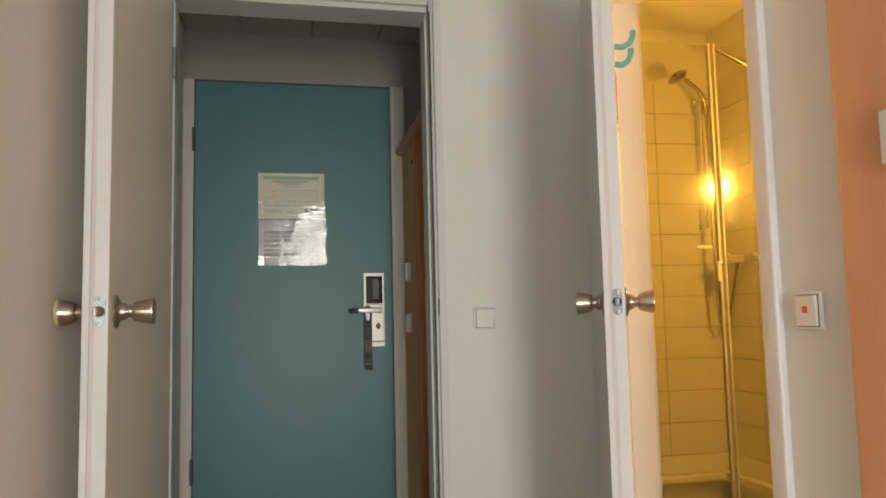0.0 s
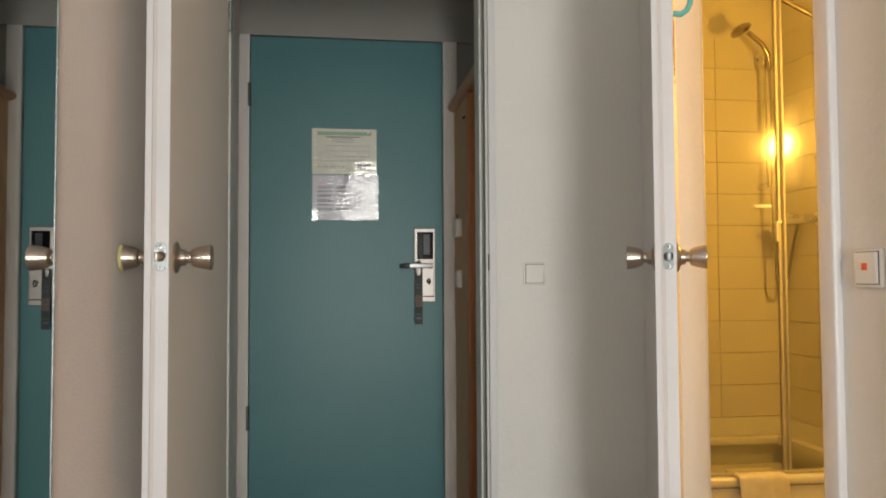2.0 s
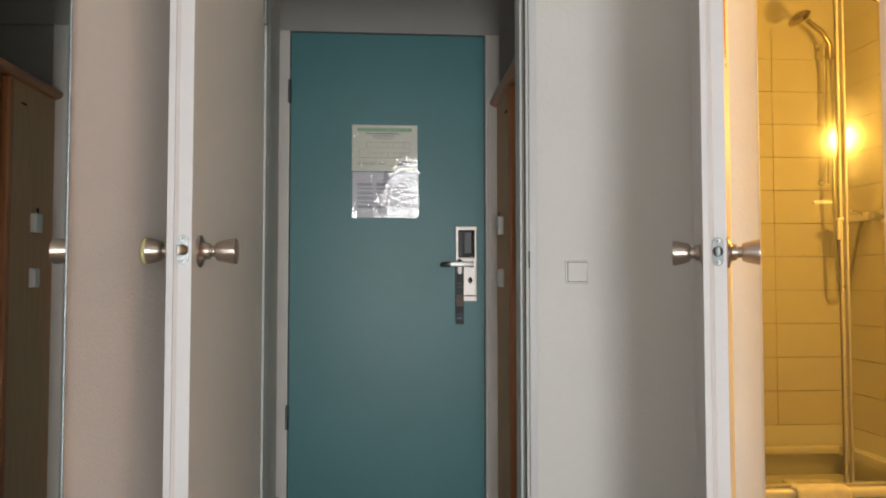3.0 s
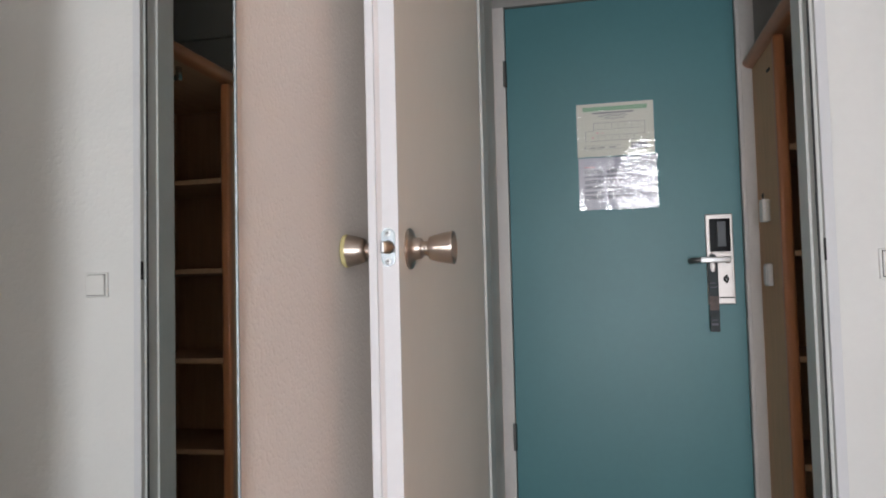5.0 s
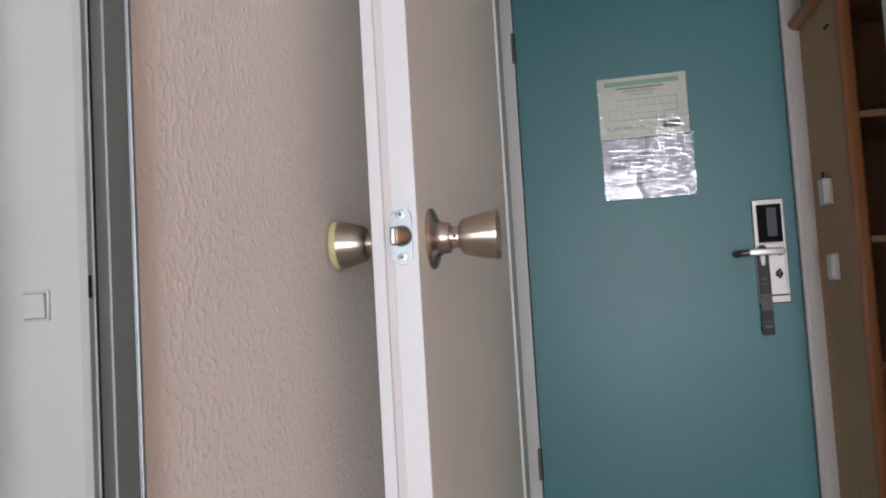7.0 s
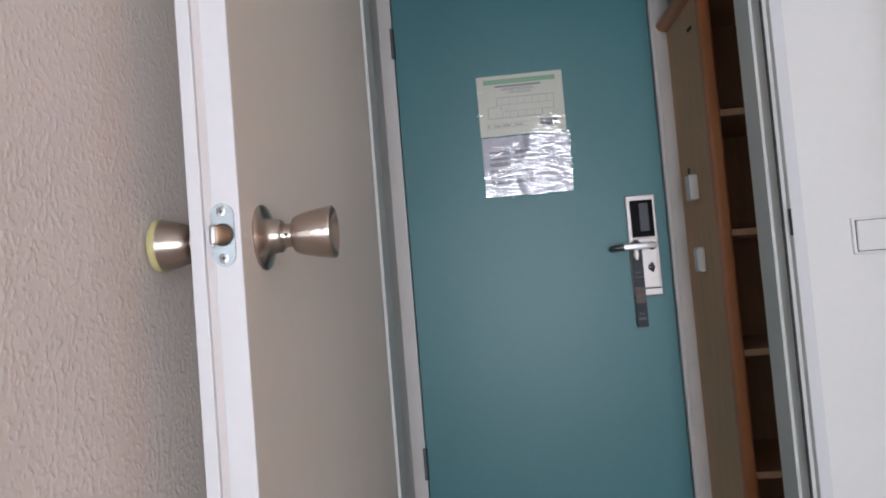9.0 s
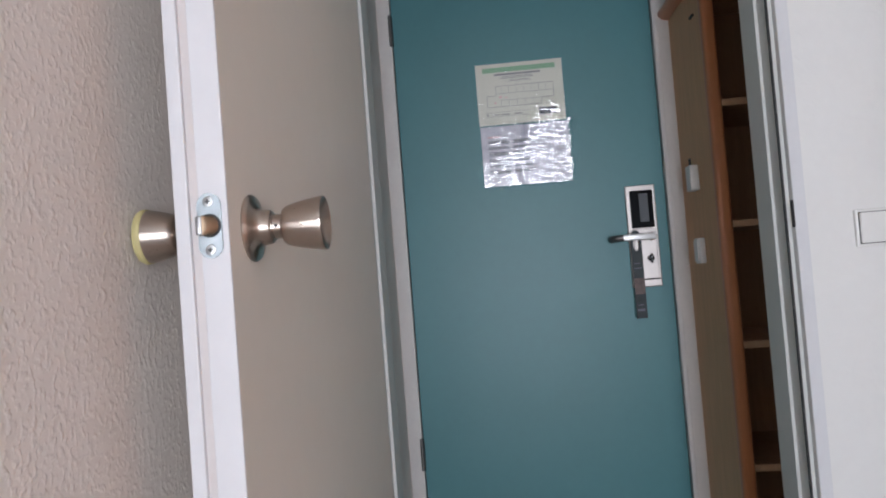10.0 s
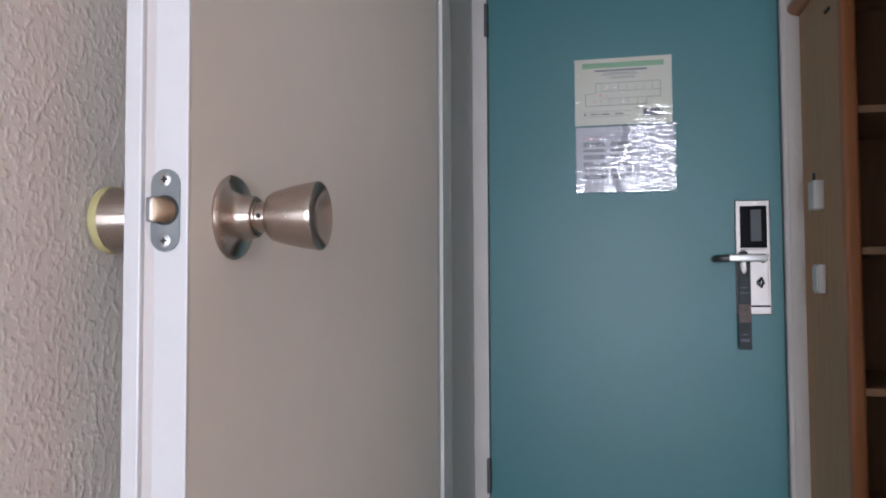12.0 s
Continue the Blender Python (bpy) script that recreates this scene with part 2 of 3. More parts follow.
def part(name, bm, mat, parent, label="", smooth=None):
    ob = new(name, mesh_of(name, bm, mat, smooth))
    ob.parent = parent
    if label:
        tagged(ob, label)
    return ob


def thing(name, x, y, z, label, category, group="", kind="", rz=0.0):
    ob = new(name)
    ob.empty_display_size = 0.05
    ob.matrix_world = pose(x, y, z, 0, 0, rz)
    return tagged(ob, label, category, group, kind)


def setting(name, bm, mat, label="", category="", smooth=None):
    return tagged(new(name, mesh_of(name, bm, mat, smooth)), label, category, kind="structure")


# ---- plan ----
W = -0.126        # left wall
RW = 1.27        # right wall, with the bathroom's opening
RB = 1.39        # its bathroom side
YT = 0.945       # face of the entrance door
HALL_Z = 2.26    # ceiling of the entrance hall
ROOM_Z = 2.5
BX, BY = 2.37, 1.0   # far corner of the bathroom
OX0, OX1, OZ = -0.035, 0.741, 2.005   # inner doorway
BO0, BO1 = -0.90, -0.17              # bathroom opening along y

bm = boxed(-0.3, 3.3, BACK - 0.2, 1.2, -0.1, 0)
setting("floor", bm, M_FLOOR, "grey carpet floor", "floor")
setting("wall_left", boxed(W - 0.15, W, BACK, 1.1, 0, ROOM_Z), M_CHIP, "beige painted woodchip wall", "wall")
bm = boxed(0.781, RW, 0, 0.12, 0, ROOM_Z)
box(bm, W, 0.781, 0, 0.12, 2.045, ROOM_Z)
box(bm, W, -0.075, 0, 0.12, 0, 2.045)
setting("wall_partition", bm, M_WALL, "white painted partition wall", "wall")
bm = boxed(RW, RB, BO1, 1.1, 0, ROOM_Z)
box(bm, RW, RB, BO0, BO1, 2.04, ROOM_Z)
box(bm, RW, RB, -2.0, BO0, 0, ROOM_Z)
setting("wall_bathroom", bm, M_WALL, "white painted wall with the bathroom opening", "wall")
# the shade round the entrance door sits in this wall's colour
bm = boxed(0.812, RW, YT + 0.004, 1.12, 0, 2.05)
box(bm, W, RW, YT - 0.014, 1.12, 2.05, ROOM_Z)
setting("wall_entrance", bm, M_HALL, "grey-white wall round the entrance door, darkened for the hall's shade", "wall")
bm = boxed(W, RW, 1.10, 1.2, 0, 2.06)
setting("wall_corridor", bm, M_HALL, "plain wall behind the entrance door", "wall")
bm = boxed(RB, 3.2, -2.12, -2.0, 0, ROOM_Z)
setting("wall_return", bm, M_WALL, "white painted wall", "wall")
setting("wall_right", boxed(3.2, 3.3, BACK, -2.0, 0, ROOM_Z), M_WALL, "white painted wall", "wall")
x0, x1, z0, z1 = WIN
bm = boxed(W, x0, BACK - 0.2, BACK, 0, ROOM_Z)
box(bm, x1, 3.2, BACK - 0.2, BACK, 0, ROOM_Z)
box(bm, x0, x1, BACK - 0.2, BACK, 0, z0)
box(bm, x0, x1, BACK - 0.2, BACK, z1, ROOM_Z)
setting("wall_window", bm, M_WALL, "white painted window wall", "wall")
setting("ceiling", boxed(W, 3.2, BACK, 0, ROOM_Z, ROOM_Z + 0.1), M_PLASTER, "white plaster ceiling", "ceiling")

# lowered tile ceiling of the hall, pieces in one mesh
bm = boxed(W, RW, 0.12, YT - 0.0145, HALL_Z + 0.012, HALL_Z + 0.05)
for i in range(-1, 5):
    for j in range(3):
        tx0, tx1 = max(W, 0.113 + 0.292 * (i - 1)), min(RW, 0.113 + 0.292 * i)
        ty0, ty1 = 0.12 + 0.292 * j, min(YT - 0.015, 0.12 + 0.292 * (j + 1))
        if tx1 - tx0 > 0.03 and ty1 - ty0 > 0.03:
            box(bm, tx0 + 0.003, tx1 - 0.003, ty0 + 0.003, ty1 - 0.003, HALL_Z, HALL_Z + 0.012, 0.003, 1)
setting("ceiling_hall", bm, M_CEIL, "suspended ceiling of square white tiles, shade put into their grey", "ceiling")

# skirting in the hall
bm = boxed(0.806, 0.82, YT - 0.012, YT, 0, 0.094, 0.002)
box(bm, W, W + 0.012, 0.125, YT - 0.001, 0, 0.094, 0.002)
setting("baseboard", bm, M_SKIRT, "dark skirting board along the hall walls", "baseboard")
setting("baseboard_room", boxed(0.80, RW - 0.001, -0.012, 0, 0, 0.08, 0.002), M_SKIRT, "dark skirting board", "baseboard")

# window behind the start
win = thing("window_1", (x0 + x1) / 2, BACK - 0.1, z0, "tall white window with clear panes", "window", kind="structure")
bm = bmesh.new()
w, h = x1 - x0, z1 - z0
for a in ((-w / 2, -w / 2 + 0.05, 0, h), (w / 2 - 0.05, w / 2, 0, h), (-w / 2 + 0.05, w / 2 - 0.05, 0, 0.05), (-w / 2 + 0.05, w / 2 - 0.05, h - 0.05, h)):
    box(bm, a[0], a[1], -0.03, 0.03, a[2], a[3], 0.004)
part("window_frame", bm, M_EDGE, win)
pane = part("pane", boxed(-w / 2 + 0.05, w / 2 - 0.05, -0.004, 0.004, 0.05, h - 0.05), M_GLASS, win)
pane.visible_shadow = False

# ---- inner doorway: pressed steel frame ----
fr = thing("door_frame_inner", 0, 0, 0, "grey lacquered pressed-steel door frame", "door frame", kind="structure")
JAMB = [(-0.012, 0.0), (-0.012, 0.022), (0.004, 0.022), (0.004, 0.034), (0.045, 0.034), (0.045, 0.04), (0.125, 0.04), (0.125, 0.0)]


def jamb(xa, way, z1):
    """Stepped jamb: each step is (y, how far it stands towards the opening)."""
    bm = bmesh.new()
    a = [bm.verts.new((xa + way * d, y, 0)) for y, d in JAMB]
    b = [bm.verts.new((xa + way * d, y, z1)) for y, d in JAMB]
    bm.faces.new(a), bm.faces.new(b)
    for i in range(len(a)):
        j = (i + 1) % len(a)
        bm.faces.new((a[i], a[j], b[j], b[i]))
    bmesh.ops.recalc_face_normals(bm, faces=bm.faces)
    return bm


part("jamb", jamb(0.781, -1, OZ + 0.04), M_FRAME, fr)
part("jamb", jamb(-0.075, 1, OZ + 0.04), M_FRAME, fr)
bm = boxed(OX0, OX1, -0.012, 0.004, OZ + 0.018, OZ + 0.04, 0.002)
box(bm, OX0, OX1, 0.004, 0.125, OZ, OZ + 0.04)
part("head", bm, M_FRAME, fr)
bm = boxed(0.7575, 0.7595, -0.0135, -0.003, 1.027, 1.078)
part("strike_plate", bm, M_HOLE, fr, "dark steel strike plate")
part("jamb_face", boxed(0.7597, 0.7815, -0.0138, -0.0122, 0, OZ + 0.04), M_EDGE, fr, "white lacquered face of the frame")
part("sealing_strip", boxed(0.7465, 0.7505, -0.0005, 0.004, 0, OZ), M_HOLE, fr, "dark rubber seal")

# ---- entrance door ----
ef = thing("door_frame_entrance", 0, YT, 0, "grey-white painted entrance door frame", "door frame", kind="structure")
part("jamb", boxed(W, -0.083, -0.014, 0.14, 0, 2.05), M_TFRAME, ef)
bm = boxed(0.750, 0.812, -0.014, 0.14, 0, 2.05)
part("jamb", bm, M_TFRAME, ef)
part("jamb_bead", boxed(0.7515, 0.764, -0.019, -0.0135, 0, 2.05, 0.002), M_TFRAME, ef)

door = thing("door_entrance", -0.08, YT, 0, "closed teal lacquered flush entrance door", "door", kind="structure")
part("leaf", boxed(0.0, 0.827, 0.0, 0.045, 0.006, 2.047, 0.002), M_TEAL, door)
for z in (0.372, 1.741):
    h = part("hinge", boxed(-0.011, 0.003, -0.016, -0.001, z, z + 0.098, 0.003), M_DARKSTEEL, door, "dark steel butt hinge")
    bm = bmesh.new()
    lathe(bm, [(0, 0), (0.006, 0), (0.006, 0.1), (0, 0.1)], pose(-0.004, -0.017, z - 0.001, 0, -90, 0), 16)
    part("hinge_pin", bm, M_DARKSTEEL, h, smooth=40)

lock = part("lock", boxed(0.700, 0.793, -0.012, 0.0, 0.900, 1.222, 0.003), M_SATIN, door, "satin steel card lock plate")
part("lock_inset", boxed(0.714, 0.785, -0.016, -0.0115, 0.925, 1.084, 0.002), M_SATIN, lock)
part("reader_panel", boxed(0.712, 0.783, -0.018, -0.0115, 1.087, 1.205, 0.002), M_BLACK, lock, "glossy black reader panel")
part("reader_window", boxed(0.739, 0.768, -0.0195, -0.0175, 1.105, 1.195, 0.001), M_PANEL, lock)
part("slot", boxed(0.738, 0.788, -0.0175, -0.0125, 0.922, 0.9265), M_HOLE, lock)
bm = bmesh.new()
lathe(bm, [(0, 0), (0.011, 0), (0.010, 0.012), (0.006, 0.014), (0, 0.014)], pose(0.762, -0.015, 0.99, 0, 0, -90), 20)
box(bm, 0.7585, 0.7655, -0.038, -0.026, 0.975, 1.005, 0.002)
part("thumb_turn", bm, M_BLACK, lock, "small black thumb turn", smooth=40)
bm = bmesh.new()
lathe(bm, [(0, 0), (0.014, 0), (0.013, 0.006), (0.009, 0.008), (0.009, 0.045), (0, 0.045)], pose(0.770, -0.012, 1.058, 0, 0, -90), 24)
part("lever_neck", bm, M_STEEL, lock, smooth=40)
bm = bmesh.new()
box(bm, 0.672, 0.776, -0.060, -0.050, 1.048, 1.068, 0.004, 3)
part("lever_handle", bm, M_LEVER, lock, "satin steel lever handle", smooth=60)
# the lever's return, shade and shadow painted in with the dark steel
bm = tube(bmesh.new(), [(0.676, -0.055, 1.058), (0.660, -0.054, 1.0575), (0.648, -0.046, 1.057), (0.643, -0.030, 1.056)], 0.0100, 14)
part("lever_return", bm, M_DARKSTEEL, lock, "rounded end of the lever, dark colour standing for its shade", smooth=60)

# hanger over the lever
hang = thing("door_hanger", 0.637, YT - 0.035, 0.805, "dark printed card door hanger looped over the lever", "door hanger")
bm = bmesh.new()
N = 24
outer = [(-0.0165, 0.0), (0.0165, 0.0), (0.0165, 0.215)] + [(0.0165 * math.cos(a), 0.245 + 0.03 * math.sin(a)) for a in [math.pi * i / N for i in range(N + 1)]] + [(-0.0165, 0.215)]
hole = [(0.0095 * math.cos(a), 0.232 + 0.022 * math.sin(a)) for a in [2 * math.pi * i / N for i in range(N)]]
bm = bmesh.new()
vo = [bm.verts.new((x, 0, z)) for x, z in outer]
vh = [bm.verts.new((x, 0, z)) for x, z in hole]
edges = [bm.edges.new((vo[i], vo[(i + 1) % len(vo)])) for i in range(len(vo))] + [bm.edges.new((vh[i], vh[(i + 1) % N])) for i in range(N)]
bmesh.ops.triangle_fill(bm, edges=edges, use_beauty=True)
ext = bmesh.ops.extrude_face_region(bm, geom=bm.faces[:])["geom"]
bmesh.ops.translate(bm, verts=[v for v in ext if isinstance(v, bmesh.types.BMVert)], vec=(0, -0.0012, 0))
bmesh.ops.recalc_face_normals(bm, faces=bm.faces)
part("card", bm, M_HANG, hang)
bm = boxed(-0.0155, 0.0155, -0.0022, -0.0014, 0.075, 0.125)
part("picture_print", bm, M_HANG2, hang, "brown printed picture")
for a in ((-0.012, 0.010, 0.022, 0.030), (-0.009, 0.008, 0.040, 0.043), (-0.011, 0.011, 0.155, 0.158), (-0.011, 0.006, 0.170, 0.173)):
    part("print_bar", boxed(a[0], a[1], -0.0022, -0.0014, a[2], a[3]), M_LINE, hang)

# ---- escape plan sheets on the entrance door ----
def bars(rows, y=-0.0006):
    bm = bmesh.new()
    for x0, x1, z0, z1 in rows:
        box(bm, x0, x1, y - 0.0004, y, z0, z1)
    return bm


plan = thing("escape_plan_sheet", 0.180, YT - 0.0015, 1.455, "cream printed escape plan taped to the teal door", "notice")
part("sheet", boxed(0, 0.277, -0.0006, 0.001, 0.0, 0.198), M_PAPER, plan)
part("green_header", bars([(0.022, 0.255, 0.170, 0.186)]), M_GREEN, plan, "green printed header band")
part("text_bar", bars([(0.058, 0.207, 0.1595, 0.1650), (0.083, 0.178, 0.1535, 0.1555), (0.078, 0.184, 0.1485, 0.1503)]), M_INK, plan)
rows = [(0.060, 0.245, 0.1245, 0.1257), (0.060, 0.0612, 0.095, 0.125), (0.030, 0.061, 0.094, 0.0952), (0.030, 0.0312, 0.058, 0.095), (0.030, 0.205, 0.0575, 0.0587),
        (0.205, 0.2062, 0.058, 0.078), (0.205, 0.245, 0.078, 0.0792), (0.2445, 0.2457, 0.078, 0.126), (0.062, 0.243, 0.100, 0.1008), (0.075, 0.20, 0.078, 0.0788)]
rows += [(0.078 + 0.024 * i, 0.0788 + 0.024 * i, 0.10, 0.124) for i in range(7)] + [(0.075 + 0.026 * i, 0.0758 + 0.026 * i, 0.059, 0.078) for i in range(5)]
part("plan_line", bars(rows), M_LINE, plan, "fine printed floor plan lines")
part("plan_mark", bars([(0.070, 0.078, 0.086, 0.092), (0.090, 0.095, 0.084, 0.088), (0.055, 0.060, 0.068, 0.074)]), M_PINK, plan)
part("legend_bar", bars([(0.022, 0.160, 0.026, 0.0268), (0.022, 0.160, 0.040, 0.0408), (0.026, 0.032, 0.030, 0.036), (0.045, 0.066, 0.031, 0.0345), (0.075, 0.1, 0.031, 0.0345), (0.115, 0.14, 0.031, 0.0345)]), M_INK, plan)
part("legend_block", bars([(0.195, 0.25, 0.022, 0.045)]), M_LINE, plan)
words = bpy.data.curves.new("floor_title", "FONT")
words.body, words.size, words.align_x = "1. Obergeschoss", 0.0125, "CENTER"
tob = new("floor_title", words)
tob.parent = plan
tob.matrix_local = pose(0.132, -0.0012, 0.1375, 90, 0, 0)
words.extrude = 0.0002
words.materials.append(M_INK)
bm = bmesh.new()
NX, NZ = 96, 64
grid = []
for i in range(NX + 1):
    col = []
    for j in range(NZ + 1):
        u, v = i / NX, j / NZ
        crest = 0.27 + 0.06 * noise.noise((u * 9, 1, 6))
        low = v if v < crest else max(0.0, 2 * crest - v)
        k = 0.8 * min(1, max(0, (0.09 - u) * 30)) * max(0, min(v - 0.10, 0.24)) + min(1, max(0, (u - 0.56) * 9)) * low
        y = -0.0032 - 0.007 * k - (0.0003 + 0.003 * k) * noise.noise((u * 8, v * 20, 5.0))
        col.append(bm.verts.new((-0.002 + 0.281 * u, y, -0.001 + 0.201 * v)))
    grid.append(col)
for i in range(NX):
    for j in range(NZ):
        bm.faces.new((grid[i][j], grid[i + 1][j], grid[i + 1][j + 1], grid[i][j + 1]))
M_COVER = glass("clear_cover_film", 0.05, (0.96, 0.96, 0.95))
crinkle(M_COVER, 0.0006)
sl = part("clear_cover", bm, M_COVER, plan, "clear plastic cover", smooth=180)
sl.visible_shadow = False

rules = thing("house_rules_sheet", 0.182, YT - 0.0015, 1.254, "white text sheet in a crinkled clear sleeve", "notice")
part("sheet", boxed(0, 0.140, -0.0006, 0.001, 0.004, 0.196), M_PAPER2, rules)
part("backing", boxed(0.140, 0.279, -0.0004, 0.001, 0.004, 0.196), M_PAPER2, rules)
rows = []
for i, (n, top) in enumerate(((3, 0.150), (2, 0.130), (3, 0.113), (3, 0.092), (2, 0.071), (3, 0.055))):
    for k in range(n):
        rows.append((0.021, 0.080 + 0.010 * ((i * 3 + k * 5) % 3) * 0.5, top - 0.0045 * k - 0.0024, top - 0.0045 * k))
        rows.append((0.100, 0.150 + 0.008 * ((i + k) % 3), top - 0.0045 * k - 0.0024, top - 0.0045 * k))
part("text_bar", bars(rows), M_INK, rules)
part("heading_bar", bars([(0.021, 0.060, 0.160, 0.164)]), M_PINK, rules)
bm = bmesh.new()
NX, NZ = 140, 150
grid = []
for i in range(NX + 1):
    col = []
    for j in range(NZ + 1):
        u, v = i / NX, j / NZ
        k = min(1, max(0, (u - 0.42 + 0.06 * math.sin(5 * v) + 0.03 * noise.noise((v * 9, 2, 1))) * 16))
        y = -0.0100 - 0.0150 * (v - 0.45) * (0.15 + 0.85 * k) * min(1, u * 12) - (0.0003 + 0.0010 * k) * noise.noise((u * 8, v * 27 + 3 * u, 2.0)) - 0.0007 * k * noise.noise((u * 13, v * 50, 4.0)) - 0.0004 * noise.noise((u * 4, v * 5, 7.0))
        col.append(bm.verts.new((-0.002 + 0.286 * u + 0.001 * noise.noise((v * 9, 0, 3)), y, 0.201 * v + 0.0012 * noise.noise((u * 9, 4, 0)))))
    grid.append(col)
for i in range(NX):
    for j in range(NZ):
        bm.faces.new((grid[i][j], grid[i + 1][j], grid[i + 1][j + 1], grid[i][j + 1]))
sl = part("clear_sleeve", bm, M_SLEEVE, rules, "crinkled glossy clear plastic sleeve", smooth=180)
sl.visible_shadow = False


# ---- door knobs and latches ----
KNOB = [(0.0, 0.0), (0.0302, 0.0), (0.0311, 0.0018), (0.0300, 0.0036), (0.0285, 0.0045), (0.0230, 0.0060), (0.0185, 0.0076), (0.0168, 0.0092), (0.0160, 0.0120), (0.0156, 0.0160), (0.0146, 0.0175), (0.0122, 0.018),
        (0.0122, 0.019), (0.0111, 0.0195), (0.0111, 0.0255), (0.0128, 0.0262), (0.0160, 0.0272), (0.0180, 0.0295), (0.0196, 0.034), (0.0215, 0.041), (0.0232, 0.0485), (0.0245, 0.0560), (0.0249, 0.0582),
        (0.0246, 0.0594), (0.0236, 0.0596), (0.0218, 0.0582), (0.015, 0.0548), (0.006, 0.0532), (0.0, 0.0530)]


def knob(parent, x, y, z, turn, stretch=1.0, rubber=False):
    prof = [(r, h * stretch) for r, h in KNOB]
    k = part("knob", lathe(bmesh.new(), prof, pose(0, 0, 0), 64), M_KNOB, parent, "brushed steel tulip knob", smooth=35)
    k.matrix_local = pose(x, y, z, 0, 0, turn)
    bm = lathe(bmesh.new(), [(0, 0), (0.0016, 0), (0.0016, 0.001), (0, 0.001)], pose(0.0225 * stretch, -0.0114, 0, 0, 0, -90), 12)
    part("pin_hole", bm, M_HOLE, k)
    if rubber:
        e = 0.0585 * stretch
        bm = lathe(bmesh.new(), [(0, e - 0.004), (0.0225, e - 0.004), (0.0252, e - 0.001), (0.0256, e + 0.003), (0.0245, e + 0.0055), (0, e + 0.006)], pose(0, 0, 0), 40)
        part("wall_buffer", bm, M_BUMP, k, "yellowed round rubber buffer", smooth=40)
    return k


def stadium(wid, hei, n=10):
    r = wid / 2
    return [(r * math.cos(a), hei / 2 - r + r * math.sin(a)) for a in [math.pi * i / n for i in range(n + 1)]] + \
           [(r * math.cos(a), -hei / 2 + r + r * math.sin(a)) for a in [math.pi + math.pi * i / n for i in range(n + 1)]]


def latch(parent, x, y, z, keeper=False):
    """Face plate in the edge that looks to -y."""
    bm = bmesh.new()
    a = [bm.verts.new((x + u, y - 0.0015, z + v)) for u, v in stadium(0.0205, 0.0545)]
    b = [bm.verts.new((x + u, y + 0.001, z + v)) for u, v in stadium(0.0205, 0.0545)]
    bm.faces.new(a), bm.faces.new(b)
    for i in range(len(a)):
        j = (i + 1) % len(a)
        bm.faces.new((a[i], a[j], b[j], b[i]))
    bmesh.ops.recalc_face_normals(bm, faces=bm.faces)
    pl = part("latch_plate", bm, M_ZINC, parent, "zinc latch face plate")
    for s in (-1, 1):
        bm = lathe(bmesh.new(), [(0.0045, 0), (0.0044, 0.0009), (0.003, 0.0013), (0, 0.0013)], pose(x, y - 0.0014, z + s * 0.0201, 0, 0, -90), 20)
        part("screw", bm, M_SCREW, pl, smooth=40)
    bm = bmesh.new()
    for s in (-1, 1):
        box(bm, x - 0.0022, x + 0.0022, y - 0.0031, y - 0.0026, z + s * 0.0201 - 0.0006, z + s * 0.0201 + 0.0006)
        box(bm, x - 0.0006, x + 0.0006, y - 0.0032, y - 0.0025, z + s * 0.0201 - 0.0022, z + s * 0.0201 + 0.0022)
    part("screw_slots", bm, M_HOLE, pl)
    part("latch_opening", lathe(bmesh.new(), [(0.0099, 0), (0.0099, 0.0004), (0, 0.0004)], pose(x, y - 0.0014, z, 0, 0, -90), 32), M_HOLE, pl)
    bm = bmesh.new()
    if keeper:
        box(bm, x - 0.005, x + 0.005, y - 0.006, y, z - 0.009, z + 0.009, 0.002)
        part("latch_bolt", bm, M_ZINC, pl, "steel latch bolt", smooth=40)
    else:
        # half-round bolt that slopes from its tip down to the plate
        r, n = 0.0084, 14
        ring = []
        for i in range(n + 1):
            zz = r * math.cos(math.pi * i / n)
            w = r * math.sin(math.pi * i / n) + 0.0003
            ring.append([bm.verts.new((x - 0.0030 + (w + 0.0030) * q - 0.0006, y - 0.0014 - 0.0085 * (1 - q ** 1.5), z + zz * (1 - 0.04 * (1 - q)))) for q in (0, 0.08, 0.25, 0.45, 0.65, 0.82, 1.0)])
        for p, q in zip(ring, ring[1:]):
            for i in range(len(p) - 1):
                bm.faces.new((p[i], p[i + 1], q[i + 1], q[i]))
        bm.faces.new([p[0] for p in ring])
        bmesh.ops.recalc_face_normals(bm, faces=bm.faces)
        part("latch_bolt", bm, M_BRASS, pl, "worn brass latch bolt", smooth=35)
        part("bolt_cheek", boxed(x - 0.0098, x - 0.0038, y - 0.0088, y - 0.001, z - 0.0082, z + 0.0082, 0.0018, 3), M_SCREW, pl, "bright steel bolt face", smooth=40)


